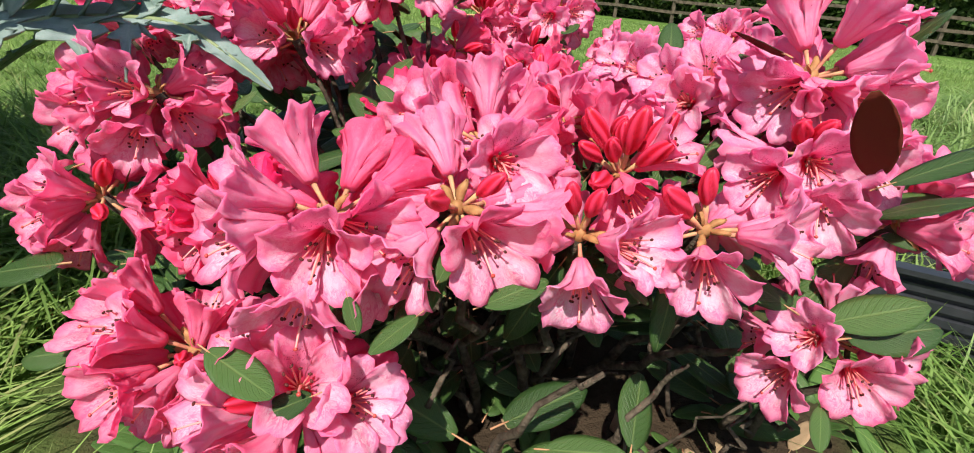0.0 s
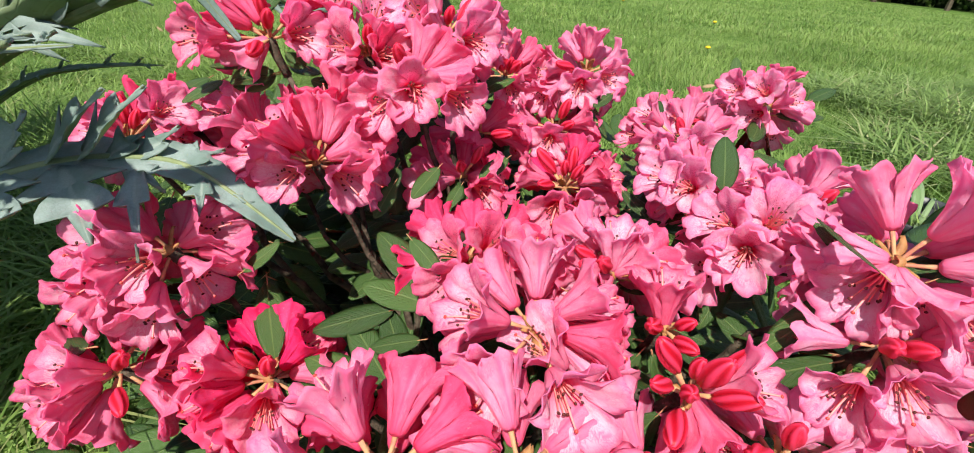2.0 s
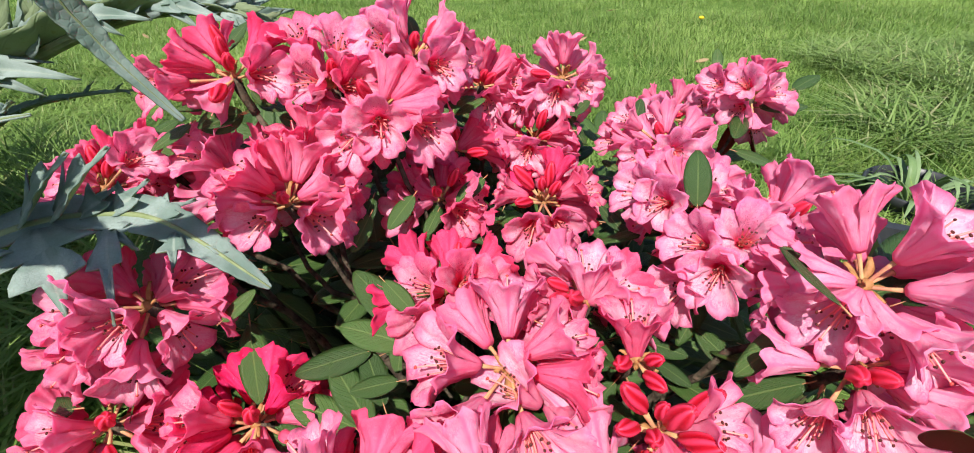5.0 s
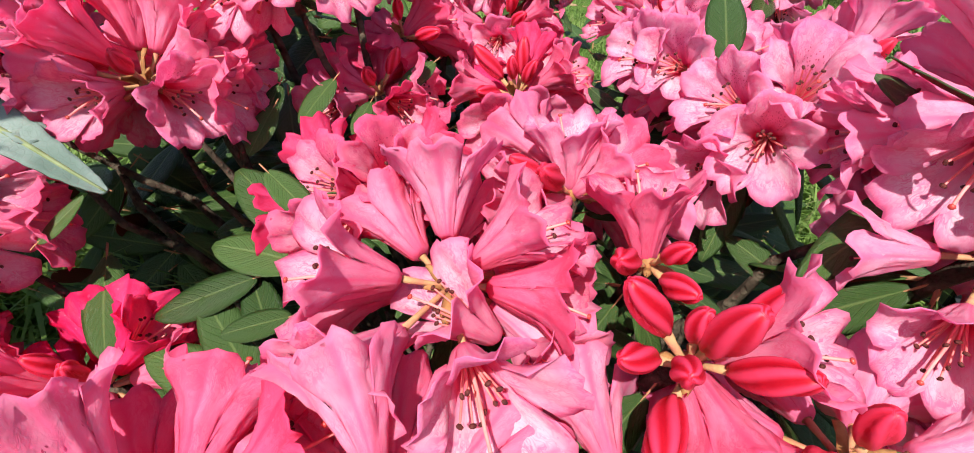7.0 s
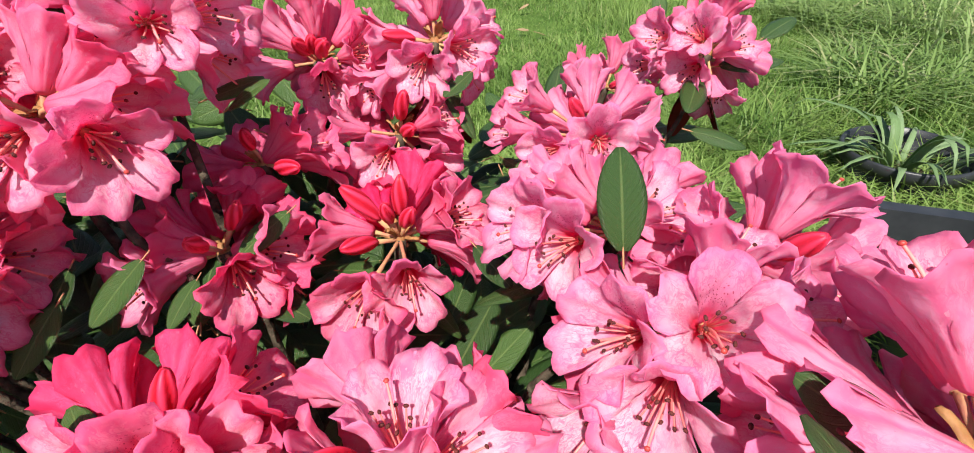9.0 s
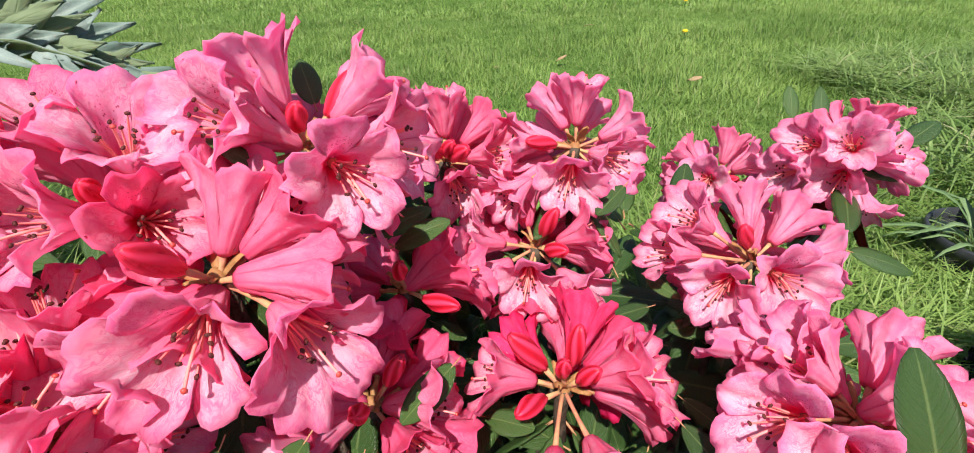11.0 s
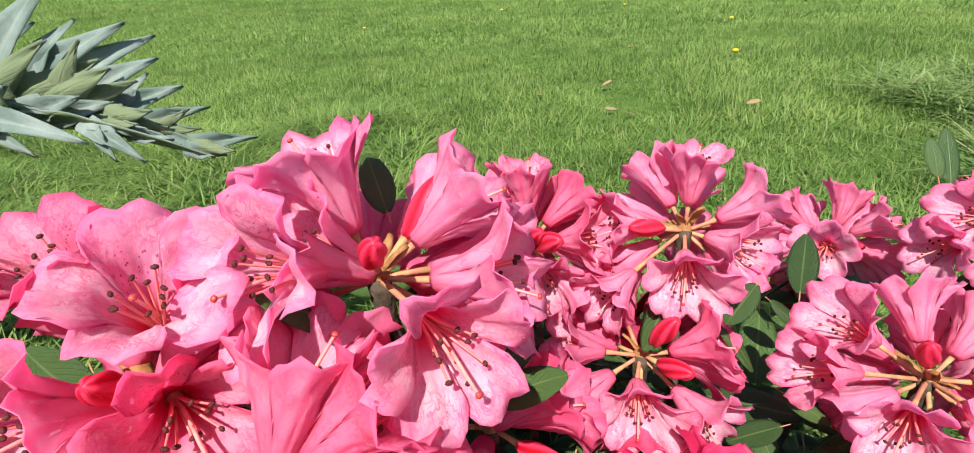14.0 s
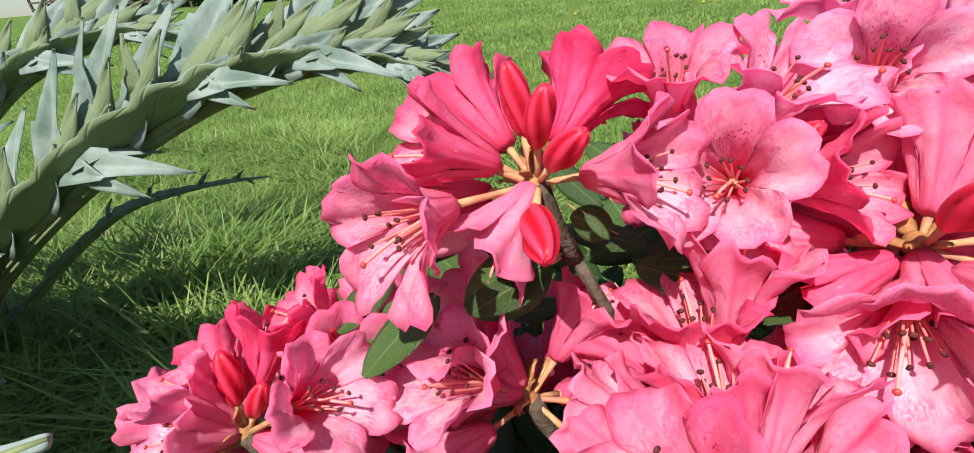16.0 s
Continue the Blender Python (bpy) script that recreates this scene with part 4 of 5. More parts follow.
leaf((0.164, 0.318, 0.217), (0.144, 0.351, 0.226), 0.024, 0.15)
leaf((0.162, 0.338, 0.210), (0.200, 0.353, 0.199), 0.018, 0.15)
leaf((0.121, 0.363, 0.223), (0.153, 0.354, 0.214), 0.024, 0.15)
leaf((0.113, 0.369, 0.198), (0.146, 0.353, 0.195), 0.028, 0.15)
leaf((0.118, 0.346, 0.199), (0.139, 0.327, 0.193), 0.024, 0.15)
leaf((0.028, 0.323, 0.262), (0.063, 0.318, 0.242), 0.024, 0.15)
leaf((0.068, 0.348, 0.249), (0.100, 0.356, 0.246), 0.022, 0.15)
leaf((-0.051, 0.442, 0.248), (-0.058, 0.477, 0.261), 0.024, 0.15)
leaf((-0.058, 0.451, 0.242), (-0.038, 0.469, 0.253), 0.022, 0.15)
leaf((-0.031, 0.466, 0.250), (0.001, 0.445, 0.240), 0.026, 0.15)
leaf((0.205, 0.224, 0.270), (0.262, 0.222, 0.296), 0.015, 0.15)
leaf((0.219, 0.246, 0.246), (0.265, 0.249, 0.254), 0.020, 0.15)
leaf((0.211, 0.215, 0.181), (0.273, 0.226, 0.183), 0.032, 0.15)
leaf((0.198, 0.198, 0.146), (0.191, 0.180, 0.131), 0.030, 0.15)
leaf((0.005, 0.174, 0.222), (0.034, 0.187, 0.228), 0.026, 0.15)
leaf((-0.024, 0.172, 0.216), (-0.042, 0.157, 0.207), 0.020, 0.15)
leaf((0.072, 0.195, 0.224), (0.084, 0.190, 0.215), 0.022, 0.15)
leaf((0.134, 0.201, 0.217), (0.172, 0.217, 0.206), 0.024, 0.15)
leaf((-0.241, 0.242, 0.190), (-0.301, 0.257, 0.171), 0.030, 0.15)
leaf((-0.210, 0.204, 0.159), (-0.250, 0.210, 0.147), 0.022, 0.15)
leaf((-0.109, 0.157, 0.205), (-0.077, 0.141, 0.197), 0.028, 0.15)
leaf((-0.260, 0.295, 0.230), (-0.314, 0.308, 0.207), 0.022, 0.15)
leaf((-0.235, 0.298, 0.213), (-0.224, 0.295, 0.231), 0.024, 0.15)
leaf((-0.052, 0.167, 0.228), (-0.047, 0.160, 0.214), 0.022, 0.15)
leaf((-0.065, 0.149, 0.190), (-0.091, 0.144, 0.178), 0.022, 0.15)
leaf((-0.073, 0.510, 0.372), (-0.089, 0.499, 0.393), 0.020, 0.15)
leaf((-0.063, 0.554, 0.388), (-0.072, 0.575, 0.404), 0.020, 0.15)
leaf((-0.029, 0.512, 0.333), (-0.003, 0.508, 0.347), 0.024, 0.15)
leaf((0.176, 0.646, 0.261), (0.190, 0.674, 0.289), 0.024, 0.15)
leaf((0.156, 0.644, 0.258), (0.175, 0.634, 0.241), 0.024, 0.15)
leaf((0.198, 0.575, 0.197), (0.163, 0.564, 0.199), 0.028, 0.15)
leaf((0.183, 0.591, 0.225), (0.154, 0.589, 0.223), 0.024, 0.15)
leaf((-0.097, 0.479, 0.339), (-0.135, 0.463, 0.332), 0.030, 0.15)
leaf((-0.083, 0.477, 0.334), (-0.067, 0.460, 0.324), 0.026, 0.15)
leaf((-0.189, 0.491, 0.321), (-0.212, 0.488, 0.317), 0.024, 0.15)
leaf((0.397, 0.787, 0.260), (0.406, 0.822, 0.302), 0.024, 0.15)
leaf((-0.195, 0.473, 0.350), (-0.220, 0.451, 0.348), 0.034, 0.15)
leaf((-0.233, 0.465, 0.346), (-0.253, 0.440, 0.335), 0.026, 0.15)
leaf((-0.224, 0.532, 0.384), (-0.204, 0.546, 0.405), 0.022, 0.15)
leaf((-0.161, 0.476, 0.347), (-0.144, 0.470, 0.352), 0.020, 0.15)
leaf((-0.183, 0.473, 0.368), (-0.176, 0.470, 0.360), 0.018, 0.15)
leaf((0.322, 0.645, 0.286), (0.377, 0.642, 0.287), 0.024, 0.15)
leaf((0.283, 0.691, 0.317), (0.290, 0.715, 0.337), 0.022, 0.15)
leaf((0.367, 0.663, 0.301), (0.404, 0.679, 0.312), 0.022, 0.15)
leaf((0.268, 0.576, 0.262), (0.309, 0.565, 0.249), 0.024, 0.15)
leaf((-0.039, 0.515, 0.338), (-0.012, 0.528, 0.343), 0.024, 0.15)
leaf((0.127, 0.568, 0.233), (0.097, 0.566, 0.226), 0.032, 0.15)
leaf((0.123, 0.571, 0.257), (0.140, 0.554, 0.251), 0.022, 0.15)
leaf((0.161, 0.543, 0.235), (0.127, 0.538, 0.241), 0.024, 0.15)
leaf((0.079, 0.493, 0.239), (0.108, 0.481, 0.243), 0.022, 0.15)
leaf((0.107, 0.476, 0.254), (0.122, 0.460, 0.249), 0.024, 0.15)
leaf((0.105, 0.586, 0.318), (0.084, 0.570, 0.308), 0.022, 0.15)
leaf((0.008, 0.493, 0.232), (0.032, 0.475, 0.243), 0.022, 0.15)
leaf((-0.018, 0.552, 0.248), (0.001, 0.538, 0.246), 0.022, 0.15)
leaf((-0.225, 0.496, 0.352), (-0.244, 0.473, 0.354), 0.024, 0.15)
leaf((-0.256, 0.489, 0.341), (-0.269, 0.462, 0.334), 0.026, 0.15)
leaf((-0.189, 0.495, 0.352), (-0.162, 0.482, 0.350), 0.022, 0.15)
leaf((-0.113, 0.499, 0.263), (-0.101, 0.450, 0.241), 0.030, 0.15)
leaf((-0.136, 0.451, 0.241), (-0.104, 0.440, 0.243), 0.024, 0.15)
leaf((0.159, 0.201, 0.210), (0.119, 0.213, 0.230), 0.026, 0.15)
leaf((0.202, 0.221, 0.187), (0.258, 0.225, 0.199), 0.030, 0.15)
leaf((0.248, 0.261, 0.223), (0.278, 0.258, 0.220), 0.022, 0.15)
leaf((-0.016, 0.183, 0.227), (-0.006, 0.192, 0.245), 0.024, 0.15)
leaf((-0.195, 0.474, 0.351), (-0.222, 0.456, 0.346), 0.024, 1.00)
leaf((-0.241, 0.481, 0.335), (-0.260, 0.458, 0.317), 0.024, 1.00)
leaf((0.198, 0.226, 0.272), (0.166, 0.208, 0.316), 0.021, -2.00)
leaf((0.158, 0.268, 0.324), (0.148, 0.306, 0.331), 0.019, 3.00)
leaf((0.209, 0.230, 0.250), (0.228, 0.200, 0.272), 0.022, 0.15)
leaf((0.208, 0.286, 0.308), (0.238, 0.268, 0.350), 0.017, 0.15)
leaf((0.239, 0.257, 0.246), (0.263, 0.249, 0.254), 0.020, 0.15)
leaf((-0.097, 0.448, 0.287), (-0.105, 0.424, 0.270), 0.030, 0.15)
leaf((-0.064, 0.447, 0.288), (-0.083, 0.424, 0.271), 0.030, 0.15)
leaf((-0.073, 0.345, 0.283), (-0.053, 0.331, 0.266), 0.030, 0.15)
leaf((-0.045, 0.447, 0.273), (-0.055, 0.427, 0.261), 0.026, 0.15)
leaf((-0.116, 0.452, 0.291), (-0.131, 0.436, 0.284), 0.030, 0.15)
leaf((-0.098, 0.433, 0.279), (-0.110, 0.408, 0.261), 0.030, 0.15)
leaf((-0.006, 0.483, 0.284), (-0.030, 0.463, 0.272), 0.030, 0.15)
leaf((0.091, 0.449, 0.273), (0.106, 0.428, 0.261), 0.030, 0.15)
leaf((-0.153, 0.474, 0.342), (-0.167, 0.474, 0.347), 0.016, 1.00)
leaf((-0.142, 0.479, 0.347), (-0.159, 0.477, 0.349), 0.014, 1.00)
leaf((-0.173, 0.484, 0.355), (-0.187, 0.481, 0.364), 0.016, 1.00)


leaf((-0.183, 0.368, 0.226), (-0.160, 0.312, 0.208), 0.024, 1.00)
leaf((-0.182, 0.340, 0.257), (-0.160, 0.351, 0.273), 0.018, 0.15)


# inner foliage and side twigs of the shrub
for k in range(330):
    a, q = rng.uniform(0, 6.28), math.sqrt(rng.random())
    spot = Vector((0.30 * q * math.cos(a), 0.42 + 0.20 * q * math.sin(a), rng.uniform(0.03, 0.17) + 0.04 * (1 - q)))
    a += rng.uniform(-0.8, 0.8)
    if spot.y < 0.34 and spot.z < 0.17:
        continue
    if spot.x < 0.0 and spot.y < 0.52:
        spot.z *= 0.4                 # a hollow between the front and the back of the shrub
    ahead = Vector((math.cos(a), math.sin(a), rng.uniform(-0.5, 0.4))).normalized() * rng.uniform(0.05, 0.075)
    leaf(tuple(spot), tuple(spot + ahead), 0.025, 0.2)
for k in range(240):
    spot = Vector((rng.uniform(-0.16, 0.27), rng.uniform(0.44, 0.74), rng.uniform(0.08, 0.23))) if k % 3 else Vector((rng.uniform(-0.36, -0.10), rng.uniform(0.36, 0.60), rng.uniform(0.02, 0.09)))
    a = rng.uniform(0, 6.28)
    leaf(tuple(spot), tuple(spot + Vector((math.cos(a), math.sin(a), rng.uniform(-0.5, 0.4))).normalized() * rng.uniform(0.05, 0.07)), 0.027, 0.2)

# shaded leaves under the back flowers
for k in range(210):
    spot = Vector((rng.uniform(-0.30, 0.02), rng.uniform(0.54, 0.76), rng.uniform(0.08, 0.31))) if k % 4 else Vector((rng.uniform(0.05, 0.30), rng.uniform(0.60, 0.78), rng.uniform(0.05, 0.21)))
    a = rng.uniform(0, 6.28)
    leaf(tuple(spot), tuple(spot + Vector((math.cos(a), math.sin(a), rng.uniform(-1.0, 0.2))).normalized() * rng.uniform(0.05, 0.075)), 0.030, 1 if k % 2 else 0.2)

for k in range(95):
    spot = Vector((rng.uniform(-0.37, -0.17), rng.uniform(0.47, 0.64), rng.uniform(0.03, 0.22)))
    a = rng.uniform(0, 6.28)
    leaf(tuple(spot), tuple(spot + Vector((math.cos(a), math.sin(a), rng.uniform(-1.2, 0.0))).normalized() * rng.uniform(0.05, 0.075)), 0.030, 1 if k % 2 else 0.2)

# low dark leaves and bare twigs near the ground
for k in range(46):
    spot = Vector((rng.uniform(-0.16, 0.24), rng.uniform(0.20, 0.36), rng.uniform(0.02, 0.11)))
    a = rng.uniform(0, 6.28)
    leaf(tuple(spot), tuple(spot + Vector((math.cos(a), math.sin(a), rng.uniform(-0.4, 0.5))).normalized() * rng.uniform(0.045, 0.075)), 0.032, 1 if k % 3 == 0 else 0.2)
for k in range(26):
    spot = Vector((rng.uniform(-0.18, 0.24), rng.uniform(0.22, 0.40), rng.uniform(0.0, 0.05)))
    part("branch", branch(spot - ROOT, spot + Vector((rng.uniform(-0.08, 0.08), rng.uniform(-0.06, 0.06), rng.uniform(0.05, 0.15))) - ROOT, rng.uniform(0.0012, 0.0030), rng.random()), shrub)

# ---- cardoon ----
def toothed(sh, p0, heading, normal, length, width, curl=0.1, teeth=3, depth=0.7, shear=0.8, fold=0.5, start=0.55):
    """A pointed blade with forward-pointing teeth along both margins, folded along its middle."""
    y = heading.normalized()
    z = (normal - y * normal.dot(y)).normalized()
    x = y.cross(z)
    marks = [(k + q) / teeth for k in range(teeth - 1) for q in (0.0, 0.35, 0.7, 0.97)] + [1 - (1 - q) / teeth for q in (0.0, 0.25, 0.5, 0.75, 1.0)]
    pts, uv = [], []
    for v in marks:
        env = (start + (1 - start) * min(1.0, v / 0.28)) * (1 - v) ** 0.75
        saw = (v * teeth) % 1.0 if v < 1 - 1 / teeth else 0.0
        half = width * 0.5 * env * (1 - depth * (1 - saw)) if teeth > 1 else width * 0.5 * env
        half += 0.0003
        row, urow = [], []
        for f in (-1, -0.6, -0.25, 0, 0.25, 0.6, 1):
            ax = half * abs(f)
            row.append(tuple(p0 + y * (length * v * (1 - 0.12 * curl) + shear * ax * (1 - v)) + x * (half * f) + z * (fold * ax - curl * length * v * v + 0.0015 * math.sin(9 * v + 3 * f))))
            urow.append((0.5 + 0.5 * f, v))
        pts.append(row)
        uv.append(urow)
    sh.sheet(pts, uv, 0.0009, 0, 1)


def spline(ctrl):
    ctrl = [Vector(p) for p in ctrl]

    def at(s):
        s = min(max(s, 0.0), 1.0) * (len(ctrl) - 1)
        i = min(int(s), len(ctrl) - 2)
        p0, p1, p2, p3 = ctrl[max(i - 1, 0)], ctrl[i], ctrl[i + 1], ctrl[min(i + 2, len(ctrl) - 1)]
        t = s - i
        return 0.5 * (2 * p1 + (p2 - p0) * t + (2 * p0 - 5 * p1 + 4 * p2 - p3) * t * t + (3 * p1 - p0 - 3 * p2 + p3) * t ** 3)

    return at


def cardoon_leaf(plant, points, wing, lobe_size, lobes, seed, normal=(0, 0, 1), thick=1.0, steep=65.0, out=(0.9, 0.9), given=(), taper=0.9, taper_from=0.0):
    """An arching grooved midrib with a channelled blade along it; toothed lobes stand off the blade's two rims."""
    r = random.Random(seed)
    at = spline(points)
    rib = Shell()
    rib.tube([tuple(at(i / 30)) for i in range(31)], [thick * (0.0095 * (1 - i / 30) ** 0.9 + 0.0009) for i in range(31)], 8, 0)
    up = Vector(normal)

    def frame_at(s):
        d = (at(s + 0.02) - at(s - 0.02)).normalized()
        n = (up - d * up.dot(d)).normalized()
        return at(s), d, n, d.cross(n)

    def half_at(s):
        return wing * min(1.0, 0.25 + 1.6 * s) * (1 - max(0.0, s - taper_from) / (1 - taper_from)) ** taper + 0.0008

    def rim(s, side):
        p, d, n, x = frame_at(s)
        h, a = half_at(s), radians(steep)
        return p + x * (side * h * math.cos(a)) + n * (h * math.sin(a) * 0.95), d, n, x

    blade = Shell()
    rows, ruv = [], []
    for i in range(193):
        s = i / 192
        p, d, n, x = frame_at(s)
        ph = 2 * math.pi * s * lobes
        h = half_at(s) * (1 + (0.10 if lobes else 0.0) * math.sin(ph) + 0.03 * math.sin(i * 0.9))
        row = []
        for f in (-1, -0.75, -0.5, -0.25, 0, 0.25, 0.5, 0.75, 1):
            q = abs(f)
            a = radians(steep) * (0.55 + 0.45 * q)
            row.append(tuple(p + x * (math.copysign(1, f) * h * q * math.cos(a)) + n * (h * q * math.sin(a) + 0.003 * thick * (1 - s) + min(0.004, 0.07 * h) * q * q * math.sin(i * 0.7)) + x * (math.copysign(1, f) * 0.06 * h * q * math.sin(ph + 1.2))))
        rows.append(row)
        ruv.append([(0.5 + 0.5 * f, s * 3) for f in (-1, -0.75, -0.5, -0.25, 0, 0.25, 0.5, 0.75, 1)])
    blade.sheet(rows, ruv, 0.0010, 0, 1)
    for k in range(lobes):
        for side, way in ((1, out[0]), (-1, out[1])):
            s = 0.10 + 0.87 * (k + 0.5 + r.uniform(-0.3, 0.3)) / lobes
            p, d, n, x = rim(s, side)
            p = at(s).lerp(p, 0.55)
            size = lobe_size * (0.26 + 0.95 * (1 - s) ** 0.8) * r.uniform(0.8, 1.2)
            if r.random() < 0.65 * way:
                # a lobe that lies outwards and shows its felted upper side
                heading = d * r.uniform(0.8, 1.1) + x * (side * r.uniform(0.8, 1.1)) + n * r.uniform(0.3, 0.6)
                toothed(blade, rim(s, side)[0], heading, n * 0.9 - x * side * 0.35, size * 0.85, size * r.uniform(0.32, 0.42), r.uniform(0.08, 0.30), 3, 0.66, 1.2, 0.30)
            else:
                heading = d * r.uniform(1.1, 1.6) + n * r.uniform(0.7, 1.0) + x * (side * r.uniform(-0.05, 0.25))
                toothed(blade, p, heading, n * 0.15 - x * side * 0.95, size, size * r.uniform(0.30, 0.42), r.uniform(0.10, 0.42), 3, 0.58, 0.9, 0.25, 0.8)
    for base, tip, width, curl, teeth in given:
        b, t = Vector(base), Vector(tip)
        toothed(blade, b, t - b, up, (t - b).length, width, curl, teeth, 0.72, 0.8, 0.25, 0.75)
    leaf_ob = part("leaf", blade.mesh("leaf", [SILVER, SILVER_UNDER]), plant)
    part("midrib", rib.mesh("midrib", [RIB]), leaf_ob, None, "ribbed pale green midrib")


def frond(sh, p, heading, normal, size, r, droop, fingers, wide):
    """A lobe: one long pointed blade, with side fingers near its foot."""
    y = heading.normalized()
    z = (normal - y * normal.dot(y)).normalized()
    x = y.cross(z)
    toothed(sh, p, y, z, size, size * wide * r.uniform(0.9, 1.1), droop, 2, 0.22, 0.5, 0.30, 0.9)
    for side, q in fingers:
        at = p + y * (size * q) - z * (droop * size * q * q)
        toothed(sh, at, y * r.uniform(0.85, 1.1) + x * (side * r.uniform(0.45, 0.65)), z + x * (0.2 * side), size * r.uniform(0.50, 0.62), size * 0.20, droop * 1.3, 1, 0.0, 0.4, 0.25, 0.9)


def cardoon_arch(plant, points, wing, lobe_size, lobes, seed, normal, thick, near=1):
    """A large arching leaf: grooved midrib, a keeled blade, upright lobes on the far side and drooping ones on the near side."""
    r = random.Random(seed)
    at = spline(points)
    up = Vector(normal)
    rib = Shell()
    rib.tube([tuple(at(i / 40)) for i in range(41)], [thick * (0.0105 * (1 - i / 40) ** 0.8 + 0.0008) for i in range(41)], 9, 0)
    for side in (-0.6, 0.0, 0.6):
        pts = []
        for i in range(41):
            d = (at(i / 40 + 0.02) - at(i / 40 - 0.02)).normalized()
            n = (up - d * up.dot(d)).normalized()
            g = thick * (0.0105 * (1 - i / 40) ** 0.8 + 0.0006)
            pts.append(tuple(at(i / 40) + d.cross(n) * (g * (0.85 if near > 0 else -0.85) * math.cos(side)) + n * (g * 0.85 * math.sin(side))))
        rib.tube(pts, [thick * 0.0024 * (1 - i / 40) ** 0.7 + 0.0002 for i in range(41)], 5, 0)
    blade = Shell()

    def frame_at(s):
        d = (at(s + 0.02) - at(s - 0.02)).normalized()
        n = (up - d * up.dot(d)).normalized()
        return at(s), d, n, d.cross(n) * near

    for side, lift in ((1, 0.72), (-1, 0.95)):
        rows, ruv = [], []
        for i in range(161):
            s = i / 160
            p, d, n, x = frame_at(s)
            h = wing * min(1.0, 0.35 + 1.5 * s) * (1 - s) ** 0.65 * (0.86 + 0.16 * abs(math.sin(math.pi * s * lobes + (0.8 if side > 0 else 0.0)))) + 0.001
            rows.append([tuple(p + x * (side * h * q * math.sqrt(1 - lift * lift * q)) + n * (h * q * lift + 0.004 * thick * (1 - s) + 0.03 * h * q * math.sin(i * 0.55 + q))) for q in (0, 0.2, 0.4, 0.6, 0.8, 1.0)])
            ruv.append([(0.5 + 0.5 * side * q, s * 3) for q in (0, 0.2, 0.4, 0.6, 0.8, 1.0)])
        blade.sheet(rows, ruv, 0.0010 * side, 0, 1)
    for k in range(lobes):
        s = 0.05 + 0.93 * (k + 0.6 + r.uniform(-0.2, 0.2)) / lobes
        p, d, n, x = frame_at(s)
        h = wing * min(1.0, 0.35 + 1.5 * s) * (1 - s) ** 0.65
        size = lobe_size * (0.20 + 1.0 * (1 - s) ** 0.9) * r.uniform(0.85, 1.15)
        rise = 0.40 + 0.75 * (1 - s)
        frond(blade, p - x * (0.30 * h) + n * (0.30 * h), d * r.uniform(0.9, 1.2) + n * rise * r.uniform(0.9, 1.2) - x * r.uniform(0.1, 0.4), x * 0.90 + n * 0.35, size * 1.20, r, r.uniform(0.10, 0.35), ((-1, 0.30),) if k % 3 == 0 else (), 0.42)
        frond(blade, p - x * (0.05 * h) + n * (0.20 * h), d * r.uniform(1.0, 1.3) + n * rise * r.uniform(0.6, 0.9) + x * r.uniform(-0.05, 0.2), x * -0.95 - n * 0.25, size * 1.0, r, r.uniform(-0.35, 0.05), ((1, 0.40),) if k % 3 == 1 else (), 0.46)
        frond(blade, p + x * (0.15 * h) + n * (0.20 * h), d * r.uniform(1.1, 1.5) + n * rise * r.uniform(0.35, 0.6) + x * r.uniform(0.05, 0.25), (x * 0.95 + n * 0.3) * (1 if k % 3 else -1), size * 0.75, r, r.uniform(-0.1, 0.3), (), 0.50)
        if k % 3 == 0:
            frond(blade, p + x * (0.45 * h) + n * (0.40 * h), d * r.uniform(1.0, 1.3) + x * r.uniform(0.35, 0.6) + n * r.uniform(-0.30, 0.05), n * 0.7 + x * 0.6, size * 0.95, r, r.uniform(0.25, 0.5), ((-1, 0.12), (1, 0.20)), 0.38)
    leaf_ob = part("leaf", blade.mesh("leaf", [SILVER, SILVER_UNDER]), plant)
    part("midrib", rib.mesh("midrib", [RIB]), leaf_ob, None, "ribbed pale green midrib")


def moved(pts, root):
    return [Vector(p) - root for p in pts]


CR = Vector((-1.0, 0.74, 0.0))
cardoon = thing("cardoon", "silvery grey cardoon with arching toothed leaves on the lawn", "plant", CR, "cardoons beside the shrub")
